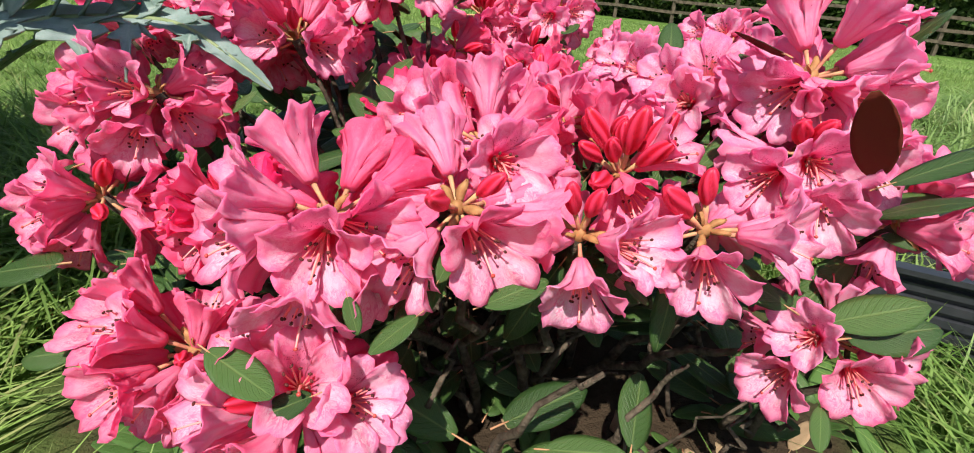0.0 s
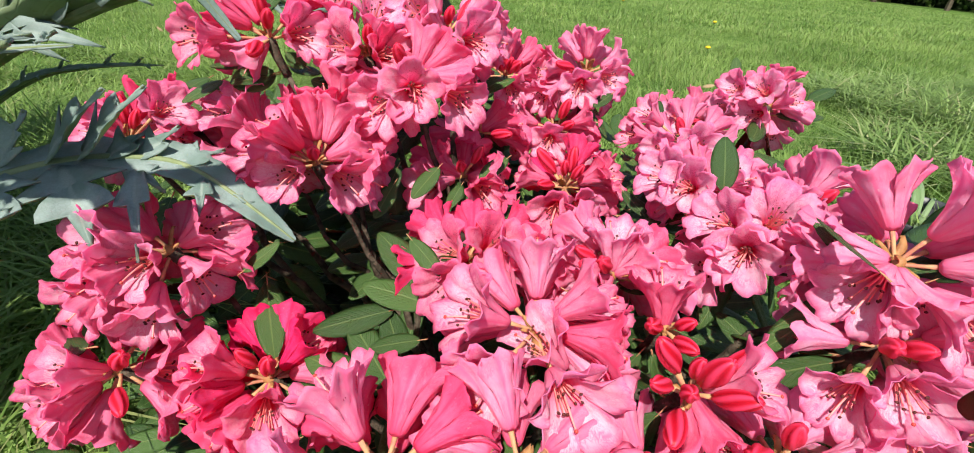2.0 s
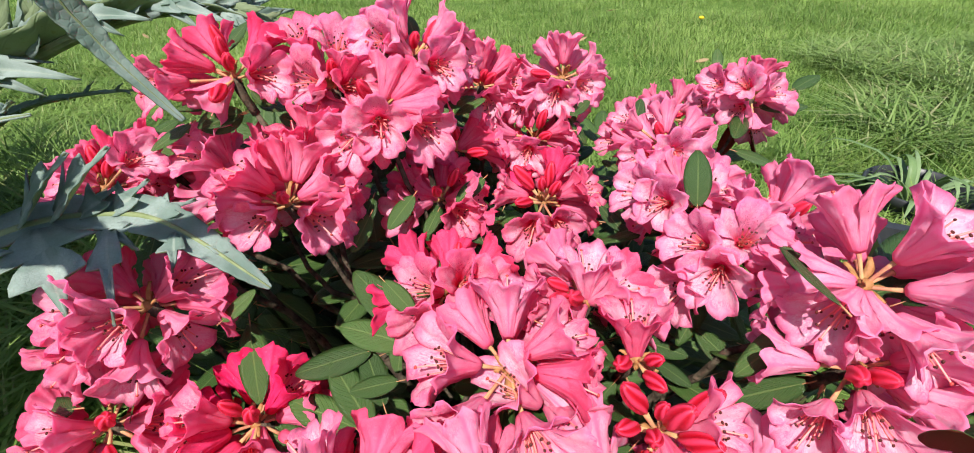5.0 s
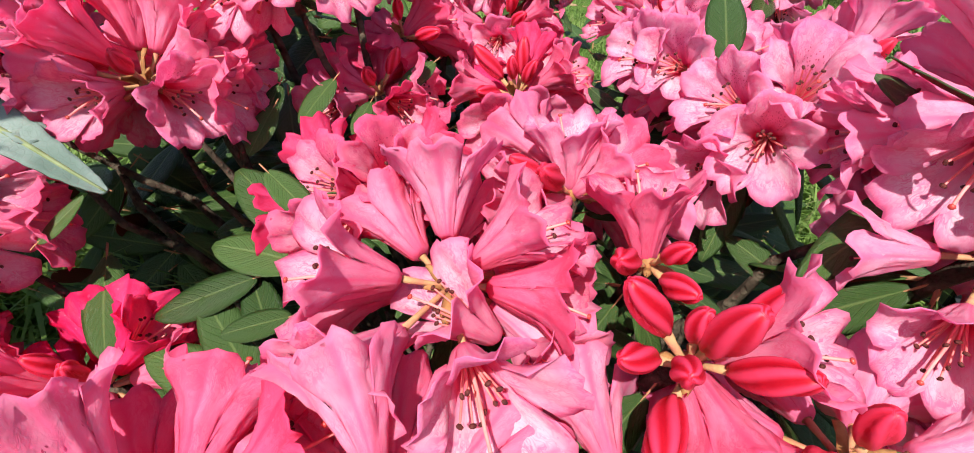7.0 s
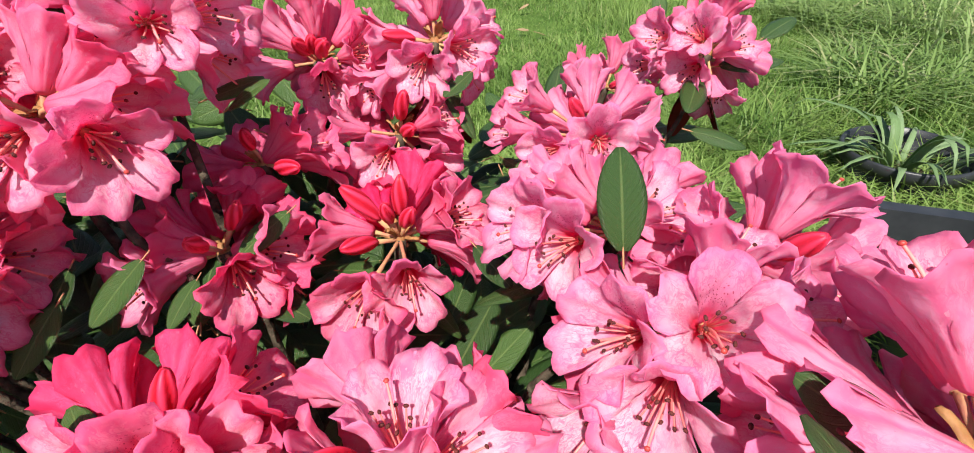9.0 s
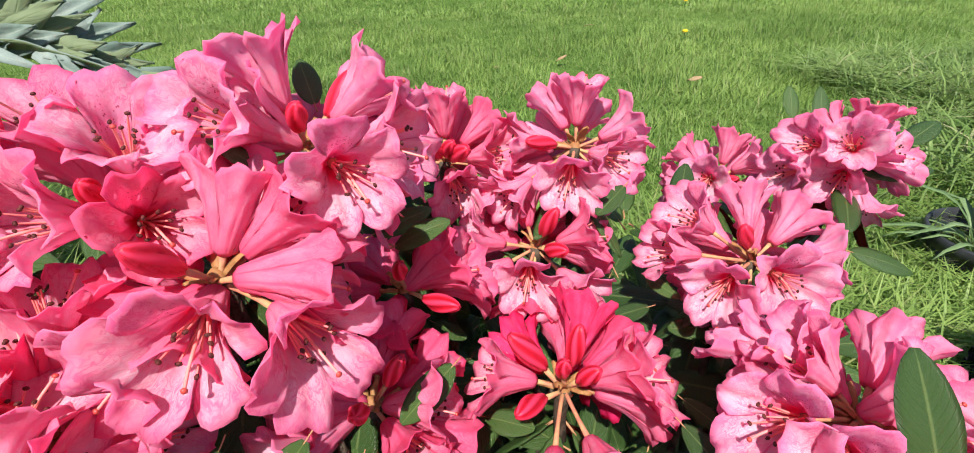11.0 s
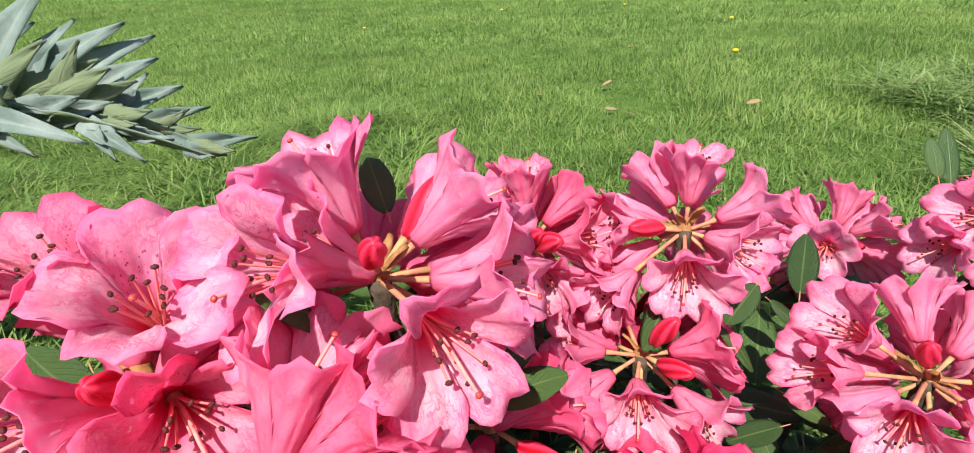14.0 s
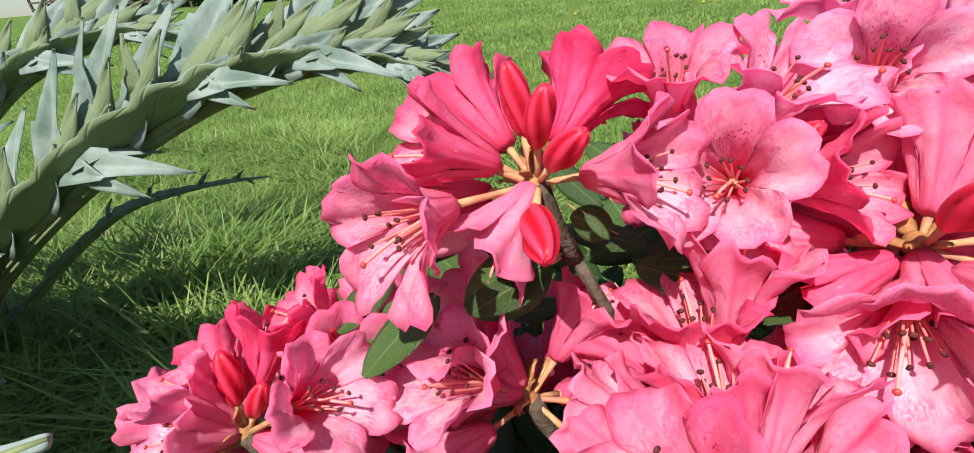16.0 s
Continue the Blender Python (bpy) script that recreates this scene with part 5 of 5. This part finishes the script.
for pts, wd, sz, nl, sd, nm, tk, st in (
    (((-1.0, 0.76, 0.02), (-0.86, 0.78, 0.13), (-0.70, 0.80, 0.235), (-0.60, 0.81, 0.262), (-0.50, 0.82, 0.268)), 0.020, 0.035, 6, 5, (0, -0.3, 1), 0.6, 30.0),
    (((-1.05, 0.74, 0.02), (-1.15, 0.82, 0.35), (-1.08, 0.92, 0.52), (-0.90, 0.98, 0.55)), 0.075, 0.17, 10, 7, (0, -0.2, 1), 1.2, 60.0),
    # next three: broad leaves outside the view, added to shade the grass
    (((-1.0, 0.72, 0.02), (-0.95, 0.64, 0.20), (-0.84, 0.60, 0.26), (-0.70, 0.585, 0.20)), 0.12, 0.16, 12, 8, (0, -0.2, 1), 1.2, 30.0),
    (((-1.02, 0.72, 0.02), (-0.98, 0.60, 0.20), (-0.90, 0.50, 0.26), (-0.78, 0.48, 0.20)), 0.10, 0.16, 12, 9, (0, -0.2, 1), 1.2, 30.0),
    (((-1.06, 0.70, 0.02), (-1.12, 0.58, 0.28), (-1.10, 0.46, 0.40), (-1.02, 0.36, 0.40)), 0.10, 0.20, 12, 10, (0, -0.2, 1), 1.2, 30.0),
):
    cardoon_leaf(cardoon, moved(pts, CR), wd, sz, nl, sd, nm, tk, st, (0.95, 0.45))

cardoon_arch(cardoon, moved(((-1.0, 0.74, 0.02), (-0.92, 0.75, 0.11), (-0.815, 0.75, 0.197), (-0.655, 0.75, 0.294), (-0.515, 0.75, 0.355), (-0.425, 0.75, 0.379), (-0.365, 0.75, 0.384), (-0.31, 0.75, 0.376), (-0.235, 0.75, 0.348)), CR), 0.066, 0.155, 18, 1, (0.0, -0.05, 1), 1.25)
cardoon_arch(cardoon, moved(((-1.02, 0.76, 0.02), (-0.98, 0.82, 0.22), (-0.86, 0.90, 0.37), (-0.72, 0.95, 0.42), (-0.60, 0.97, 0.40)), CR), 0.060, 0.145, 12, 4, (0, -0.1, 1), 1.1)

# a second crown nearer to the shrub; its leaves reach over the flowers
CN = Vector((-0.68, 0.20, 0.0))
near_cardoon = thing("cardoon", "grey-green cardoon whose toothed leaves lie over the pink flowers", "plant", CN, "cardoons beside the shrub")
LOBES_OVER = (
    ((-0.292, 0.378, 0.313), (-0.243, 0.381, 0.367), 0.040, 0.1, 3), ((-0.310, 0.374, 0.312), (-0.266, 0.377, 0.365), 0.036, 0.1, 3),
    ((-0.335, 0.368, 0.310), (-0.319, 0.380, 0.346), 0.036, 0.1, 3), ((-0.256, 0.382, 0.313), (-0.236, 0.400, 0.334), 0.026, 0.1, 2),
    ((-0.276, 0.380, 0.313), (-0.256, 0.400, 0.331), 0.028, 0.1, 2), ((-0.232, 0.378, 0.312), (-0.206, 0.397, 0.320), 0.024, 0.1, 2),
    ((-0.209, 0.370, 0.308), (-0.203, 0.343, 0.300), 0.018, 0.2, 2), ((-0.263, 0.377, 0.312), (-0.228, 0.356, 0.308), 0.022, 0.1, 2),
    ((-0.250, 0.370, 0.312), (-0.222, 0.306, 0.304), 0.020, 0.3, 2), ((-0.299, 0.373, 0.312), (-0.240, 0.303, 0.304), 0.056, 0.1, 3),
    ((-0.333, 0.358, 0.310), (-0.285, 0.292, 0.304), 0.052, 0.1, 3), ((-0.370, 0.335, 0.307), (-0.345, 0.270, 0.302), 0.06, 0.1, 3),
    ((-0.365, 0.345, 0.302), (-0.370, 0.385, 0.330), 0.05, 0.1, 3), ((-0.191, 0.366, 0.300), (-0.172, 0.374, 0.292), 0.012, 0.1, 1),
)
over = ((-0.68, 0.20, 0.02), (-0.60, 0.23, 0.20), (-0.48, 0.28, 0.285), (-0.36, 0.343, 0.302), (-0.303, 0.379, 0.312), (-0.25, 0.384, 0.314), (-0.219, 0.377, 0.311), (-0.191, 0.367, 0.299), (-0.164, 0.356, 0.284), (-0.150, 0.352, 0.274))
cardoon_leaf(near_cardoon, moved(over, CN), 0.014, 0.0, 0, 2, (0.1, -0.35, 1), 0.45, 12.0, (1, 1), [(Vector(a) - CN, Vector(b) - CN, w * 1.5, c, n) for a, b, w, c, n in LOBES_OVER], 0.8, 0.62)
lance = ((-0.68, 0.20, 0.02), (-0.60, 0.19, 0.30), (-0.42, 0.20, 0.46), (-0.28, 0.24, 0.495), (-0.200, 0.272, 0.488), (-0.167, 0.292, 0.470), (-0.160, 0.300, 0.449), (-0.153, 0.303, 0.432), (-0.137, 0.305, 0.407))
cardoon_leaf(near_cardoon, moved(lance, CN), 0.0095, 0.0, 0, 3, (0.55, -0.7, 0.4), 0.12, 14.0, (1, 1), (), 0.9, 0.45)
# Unseen leaf, added to put the leaf over the flowers in shade.
cardoon_leaf(near_cardoon, moved(((-0.68, 0.20, 0.02), (-0.62, 0.20, 0.28), (-0.48, 0.25, 0.45), (-0.31, 0.315, 0.455)), CN), 0.060, 0.07, 6, 31, (0, 0, 1), 0.7, 10.0, (0.9, 0.9), (), 0.35)
beside = ((-0.68, 0.22, 0.02), (-0.62, 0.25, 0.24), (-0.50, 0.28, 0.345), (-0.38, 0.325, 0.372), (-0.31, 0.357, 0.383), (-0.268, 0.378, 0.386))
cardoon_leaf(near_cardoon, moved(beside, CN), 0.016, 0.035, 5, 9, (0, -0.4, 1), 0.5, 15.0, (0.9, 0.9), [(Vector(a) - CN, Vector(b) - CN, w, 0.1, 3) for a, b, w in (((-0.34, 0.345, 0.380), (-0.290, 0.378, 0.396), 0.030), ((-0.37, 0.33, 0.374), (-0.36, 0.300, 0.360), 0.040), ((-0.40, 0.32, 0.37), (-0.37, 0.36, 0.395), 0.04))])
# tall outer leaves of this crown, arching unseen over the bed's corner for shade
for k, ctrl in enumerate((
    ((-0.68, 0.20, 0.02), (-0.60, 0.21, 0.40), (-0.47, 0.21, 0.56), (-0.36, 0.20, 0.575), (-0.25, 0.18, 0.53)),
    ((-0.68, 0.20, 0.02), (-0.78, 0.20, 0.40), (-0.92, 0.24, 0.58), (-1.02, 0.32, 0.60), (-1.08, 0.40, 0.54)),
    ((-0.68, 0.20, 0.02), (-0.70, 0.16, 0.40), (-0.76, 0.14, 0.58), (-0.84, 0.18, 0.62), (-0.90, 0.24, 0.56)),
    ((-0.68, 0.20, 0.02), (-0.66, 0.24, 0.40), (-0.60, 0.29, 0.58), (-0.52, 0.33, 0.60), (-0.46, 0.36, 0.53)),
    ((-0.68, 0.20, 0.02), (-0.74, 0.26, 0.40), (-0.80, 0.34, 0.58), (-0.86, 0.42, 0.60), (-0.90, 0.50, 0.52)),
    ((-0.68, 0.20, 0.02), (-0.70, 0.28, 0.40), (-0.72, 0.36, 0.58), (-0.73, 0.45, 0.58), (-0.74, 0.53, 0.50)),
)):
    cardoon_leaf(near_cardoon, moved(ctrl, CN), 0.060 if k < 1 else 0.105, 0.095, 9, 40 + k, (0, 0, 1), 1.0, 14.0, (1.0, 1.0), (), 0.5)
# Five more crown leaves, added outside the view to cast shade on the grass.
for k, (a, far, top) in enumerate(((95, 0.30, 0.36), (120, 0.42, 0.40), (150, 0.45, 0.38), (185, 0.42, 0.42), (230, 0.40, 0.36))):
    o = Vector((math.cos(radians(a)), math.sin(radians(a)), 0))
    cardoon_leaf(near_cardoon, [Vector((0, 0, 0.02)), o * far * 0.25 + Vector((0, 0, top * 0.75)), o * far * 0.6 + Vector((0, 0, top)), o * far + Vector((0, 0, top * 0.72))], 0.055, 0.13, 8, 20 + k, (0, 0, 1), 1.0, 40.0)


# ---- pot with strap leaves, tray ----
def pot_mesh():
    sh = Shell()
    prof = [(0.0, 0.0), (0.082, 0.0), (0.100, 0.088), (0.096, 0.089), (0.092, 0.060), (0.0, 0.058)]
    pts = [[(r * math.cos(2 * math.pi * j / 40), r * math.sin(2 * math.pi * j / 40), z) for j in range(40)] for r, z in prof]
    sh.grid(pts, [[(j / 40, i / 8) for j in range(40)] for i in range(len(prof))], 0, True, True)
    return sh.mesh("body", [BLACK])


def pot_rim():
    sh = Shell()
    prof = [(0.1005, 0.084), (0.1075, 0.085), (0.1085, 0.107), (0.106, 0.1095), (0.102, 0.109), (0.1005, 0.084)]
    sh.grid([[(r * math.cos(2 * math.pi * j / 48), r * math.sin(2 * math.pi * j / 48), z) for j in range(48)] for r, z in prof], [[(j / 48, i / 5) for j in range(48)] for i in range(6)], 0, True, True)
    return sh.mesh("rim", [BLACK])


def pot_soil():
    sh = Shell()
    sh.grid([[(r * math.cos(2 * math.pi * j / 32), r * math.sin(2 * math.pi * j / 32), 0.062 + 0.004 * noise.noise((r * 60, j * 0.9, 1.0))) for j in range(32)] for r in (0.094, 0.07, 0.045, 0.02, 0.001)], [[(j / 32, 0) for j in range(32)] for _ in range(5)], 0, False, True)
    return sh.mesh("compost", [BARK])


pot = thing("plant_pot", "black plastic plant pot standing on the grass", "plant pot", (0.79, 0.85, -0.03))
pot.scale = (0.82, 0.82, 0.82)
part("body", pot_mesh(), pot)
part("rim", pot_rim(), pot, None, "rolled black plastic rim")
part("compost", pot_soil(), pot, None, "dark brown compost")
strap_plant = thing("strap_leaved_plant", "pale green strap-leaved bulb plant in a black pot", "plant", (0.79, 0.85, 0.016))
for k in range(26):
    a, ln, wd = rng.uniform(0, 6.28), rng.uniform(0.12, 0.22), rng.uniform(0.009, 0.016)
    out = Vector((math.cos(a), math.sin(a), 0))
    side = Vector((-out.y, out.x, 0))
    start = out * rng.uniform(0.01, 0.05)
    sh = Shell()
    pts, uv = [], []
    reach, rise = ln * rng.uniform(0.45, 0.85), ln * rng.uniform(0.45, 0.8)
    for i in range(9):
        v = i / 8
        half = wd * 0.5 * (1 - 0.9 * v ** 3)
        c = start + out * reach * v ** 1.3 + Vector((0, 0, rise * (1.6 * v - 1.15 * v * v * rng.uniform(0.95, 1.05))))
        pts.append([tuple(c + side * half * f + Vector((0, 0, 0.25 * half * abs(f)))) for f in (-1, 0, 1)])
        uv.append([(0.5 + 0.5 * f, v) for f in (-1, 0, 1)])
    sh.sheet(pts, uv, 0.0008, 0, 0)
    part("leaf", sh.mesh("leaf", [STRAP]), strap_plant)


def tray_mesh():
    """A long black trough with ribbed walls."""
    sh = Shell()
    n = 5
    prof = [(-0.10, 0.0), (-0.115, 0.012)]
    for k in range(n):
        z = 0.016 + 0.017 * k
        prof += [(-0.121, z), (-0.121, z + 0.009), (-0.115, z + 0.010), (-0.116, z + 0.015)]
    prof += [(-0.130, 0.104), (-0.130, 0.110), (-0.112, 0.110), (-0.104, 0.02), (0.104, 0.02), (0.112, 0.110), (0.130, 0.110), (0.130, 0.104)]
    for k in reversed(range(n)):
        z = 0.016 + 0.017 * k
        prof += [(0.116, z + 0.015), (0.115, z + 0.010), (0.121, z + 0.009), (0.121, z)]
    prof += [(0.115, 0.012), (0.10, 0.0)]
    pts = [[(x, y, z) for y, z in prof] for x in np.linspace(-0.28, 0.28, 12)]
    sh.grid(pts, [[(0, 0)] * len(prof) for _ in pts], 0, True, True)
    return sh.mesh("body", [BLACK], False)


def end_wall(way):
    """A closed, slightly leaning end of the trough."""
    sh = Shell()
    rows = [[(way * (0.272 + 0.012 * z / 0.108 + dx), y * w, z) for y in (-1, -0.5, 0, 0.5, 1)] for z, w in ((0.003, 0.099), (0.04, 0.107), (0.075, 0.109), (0.104, 0.111)) for dx in (0.0,)]
    sh.sheet(rows, [[(0, 0)] * 5 for _ in rows], 0.004 * way, 0, 0)
    return sh.mesh("end_wall", [BLACK], False)


tray = thing("planter_trough", "black ribbed plastic planter trough lying on the grass", "planter", (0.74, 0.42, 0.0))
tray.rotation_euler = (0, 0, radians(-28))
part("body", tray_mesh(), tray)
for way in (-1, 1):
    part("end_wall", end_wall(way), tray)

# ---- weeds and litter under the shrub ----
WEED_LEAVES = []
for me in LEAVES[:4]:
    green = me.copy()
    green.materials[0], green.materials[1], green.materials[2] = WEED, WEED, WEED
    WEED_LEAVES.append(green)
LITTER_LEAVES = []
for me in LEAVES[:3]:
    dry = me.copy()
    dry.materials[0], dry.materials[1], dry.materials[2] = LITTER, LITTER, LITTER
    LITTER_LEAVES.append(dry)
LAWN_LEAVES = ((0.36, 1.90), (0.41, 1.85), (-1.55, 2.51), (-1.27, 2.37), (0.42, 2.20), (0.78, 1.85), (0.18, 2.13), (0.72, 2.93))
for k in range(60):
    x, y = rng.uniform(-0.32, 0.42), rng.uniform(0.08, 0.36)
    weed = thing("weed", "low dark green weed on the soil under the shrub", "weed", (x, y, 0.0), "weeds under the shrub")
    for j in range(rng.randint(3, 5)):
        a, ln = rng.uniform(0, 6.28), rng.uniform(0.03, 0.07)
        yv = Vector((math.cos(a), math.sin(a), rng.uniform(0.15, 0.9))).normalized()
        z = (Vector((0, 0, 1)) - yv * yv.z).normalized()
        if z.length < 0.1:
            continue
        m = Matrix((yv.cross(z), yv, z)).transposed().to_4x4() @ Matrix.Diagonal((ln * rng.uniform(0.3, 0.45), ln, ln * 0.6, 1))
        part("leaf", WEED_LEAVES[j % 4], weed, m)

for k in range(70):
    x, y = (rng.uniform(-0.35, 0.42), rng.uniform(0.05, 0.7))
    s = rng.uniform(0.5, 1.2)
    dry = tagged(new("fallen_leaf", LITTER_LEAVES[k % 3]), "curled brown fallen leaf on the soil", "fallen leaf", "fallen leaves under the shrub")
    dry.matrix_world = pose(x, y, 0.006, rng.uniform(-25, 25), rng.uniform(-25, 25), rng.uniform(0, 360)) @ Matrix.Diagonal((0.018 * s, 0.038 * s, 0.03 * s, 1))
for x, y in LAWN_LEAVES:
    dry = tagged(new("fallen_leaf", LITTER_LEAVES[1]), "pale dry fallen leaf lying on the lawn", "fallen leaf", "fallen leaves on the lawn")
    dry.matrix_world = pose(x, y, 0.028, rng.uniform(-25, 25), rng.uniform(-25, 25), rng.uniform(0, 360)) @ Matrix.Diagonal((0.022, 0.042, 0.06, 1))


# ---- fence and hedge ----
def box(sh, a, b, w, h):
    """A sawn timber from a to b, w wide and h high."""
    a, b = Vector(a), Vector(b)
    d = (b - a).normalized()
    side = d.cross(Vector((0, 0, 1)) if abs(d.z) < 0.9 else Vector((0, 1, 0))).normalized()
    up = side.cross(d)
    base = len(sh.v)
    for p in (a, b):
        for u, v in ((-1, -1), (1, -1), (1, 1), (-1, 1)):
            sh.v.append(tuple(p + side * u * w / 2 + up * v * h / 2))
            sh.t.append((u, v))
    for f in ((0, 1, 2, 3), (7, 6, 5, 4), (0, 4, 5, 1), (1, 5, 6, 2), (2, 6, 7, 3), (3, 7, 4, 0)):
        sh.f.append(tuple(base + k for k in f))
        sh.s.append(0)


FENCE = [Vector((-26, 26)), Vector((-12, 22.5)), Vector((4.4, 18.0)), Vector((15.0, 14.4)), Vector((26.0, 10.0))]


def along(step):
    out = []
    for a, b in zip(FENCE, FENCE[1:]):
        n = max(1, int((b - a).length / step))
        out += [a.lerp(b, k / n) for k in range(n)]
    return out + [FENCE[-1]]


fence = thing("wooden_fence", "weathered grey post and rail fence along the lawn", "fence")
spots = along(1.7)
for p in spots:
    sh = Shell()
    z = lie(p.x, p.y)
    box(sh, (p.x, p.y, z - 0.1), (p.x + rng.uniform(-0.03, 0.03), p.y, z + rng.uniform(1.05, 1.2)), 0.11, 0.08)
    part("post", sh.mesh("post", [WOOD], False), fence)
for p, q in zip(spots, spots[1:]):
    for h in (0.38, 0.72, 1.04):
        sh = Shell()
        box(sh, (p.x, p.y - 0.06, lie(p.x, p.y) + h + rng.uniform(-0.03, 0.03)), (q.x, q.y - 0.06, lie(q.x, q.y) + h + rng.uniform(-0.03, 0.03)), 0.035, 0.09)
        part("rail", sh.mesh("rail", [WOOD], False), fence)


def hedge_leaves(n, leaf_size):
    """Leaf cards in a billowing bank behind the fence."""
    verts, faces = [], []
    line = along(0.5)
    r = random.Random(5)
    for k in range(n):
        p = line[r.randrange(len(line))]
        x = p.x + r.uniform(-0.4, 0.4)
        bank = 1.3 + 1.3 * noise.noise((x * 0.35, 3.0, 0.0))
        z = r.random() ** 0.7 * (3.4 + 1.6 * noise.noise((x * 0.25, 8.0, 0.0)))
        y = p.y + 1.0 + bank * 0.6 - 0.8 * math.sin(min(1, z / 3.2) * math.pi) + r.uniform(-0.35, 0.5) + 0.8 * noise.noise((x * 0.9, z * 0.9, 1.0))
        c = Vector((x, y, lie(p.x, p.y) + z))
        u = Vector((r.uniform(-1, 1), r.uniform(-1, 1), r.uniform(-0.6, 0.6))).normalized() * leaf_size * r.uniform(0.5, 1.3)
        w = u.cross(Vector((r.uniform(-1, 1), r.uniform(-1, 1), r.uniform(-1, 1)))).normalized() * leaf_size * 0.45
        b = len(verts)
        verts += [tuple(c - u), tuple(c - u * 0.1 + w), tuple(c + u), tuple(c - u * 0.1 - w)]
        faces.append((b, b + 1, b + 2, b + 3))
    return mesh_from("hedge", verts, faces, [HEDGE], None, [(0.5, 0.5)] * len(verts), False)


tagged(new("hedge", hedge_leaves(42000, 0.13)), "dark green leafy hedge behind the fence", "hedge", kind="stuff")


def shade_sheet_mesh():
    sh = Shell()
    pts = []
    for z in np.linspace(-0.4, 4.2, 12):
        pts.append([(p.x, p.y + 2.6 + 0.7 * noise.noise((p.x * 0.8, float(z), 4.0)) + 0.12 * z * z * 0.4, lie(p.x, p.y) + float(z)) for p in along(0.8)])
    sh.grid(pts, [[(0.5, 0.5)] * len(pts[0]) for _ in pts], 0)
    return sh.mesh("hedge_shade_sheet", [SHADE])


# Dark backing sheet: the shade between the hedge leaves is put into its colour.
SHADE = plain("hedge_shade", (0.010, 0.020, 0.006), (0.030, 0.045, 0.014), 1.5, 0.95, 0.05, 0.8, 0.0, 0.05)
tagged(new("hedge_shade_sheet", shade_sheet_mesh()), "dark sheet behind the boundary hedge's leaves, coloured as their shade", "hedge", kind="structure")
for x, y, s in ((3.2, 19.6, 1.0), (8.2, 18.2, 0.8), (12.4, 16.6, 1.2), (-6.0, 22.4, 1.1)):
    tree = thing("tree", "tree standing in the hedge behind the fence", "tree", (x, y, lie(x, y)), "hedgerow trees")
    sh = Shell()
    sh.tube([(0, 0, -0.1), (0.05, 0, 1.2), (0.0, 0.1, 2.6), (0.2, 0.1, 4.2)], [0.24 * s, 0.19 * s, 0.15 * s, 0.09 * s], 10, 0)
    part("trunk", sh.mesh("trunk", [BARK]), tree)
    r = random.Random(int(x * 10))
    verts, faces = [], []
    for k in range(1600):
        d = Vector((r.gauss(0, 1), r.gauss(0, 1), r.gauss(0, 0.8)))
        c = Vector((0.1, 0, 4.0)) + d.normalized() * (1.8 * s * (0.5 + 0.5 * r.random()) * (1 + 0.4 * noise.noise(d * 1.3)))
        u = Vector((r.uniform(-1, 1), r.uniform(-1, 1), r.uniform(-1, 1))).normalized() * 0.12
        w = u.orthogonal() * 0.5
        b = len(verts)
        verts += [tuple(c - u), tuple(c + w), tuple(c + u), tuple(c - w)]
        faces.append((b, b + 1, b + 2, b + 3))
    part("crown", mesh_from("crown", verts, faces, [HEDGE], None, [(0.5, 0.5)] * len(verts), False), tree)
    for k in range(4):
        a = k * 1.6 + s
        sh = Shell()
        sh.tube([(0.05, 0, 2.0 + 0.3 * k), (0.6 * math.cos(a), 0.6 * math.sin(a), 3.0 + 0.3 * k), (1.2 * math.cos(a), 1.2 * math.sin(a), 3.7 + 0.3 * k)], [0.07 * s, 0.05 * s, 0.02], 6, 0)
        part("limb", sh.mesh("limb", [BARK]), tree)
for x, y in ((1.55, 3.60), (1.08, 2.56), (1.30, 5.1), (-0.9, 4.4), (0.2, 5.2)):
    flower = thing("dandelion", "small yellow dandelion flower in the lawn", "flower", (x, y, lie(x, y)), "dandelions in the lawn")
    sh = Shell()
    sh.tube([(0, 0, -0.005), (0.002, 0, 0.045)], [0.0018, 0.0016], 5, 0)
    part("stem", sh.mesh("stem", [WEED]), flower)
    sh = Shell()
    sh.ball((0.002, 0, 0.05), (Vector((0.013, 0, 0)), Vector((0, 0.013, 0)), Vector((0, 0, 0.007))), 0, 5, 12)
    part("head", sh.mesh("head", [YELLOW]), flower)
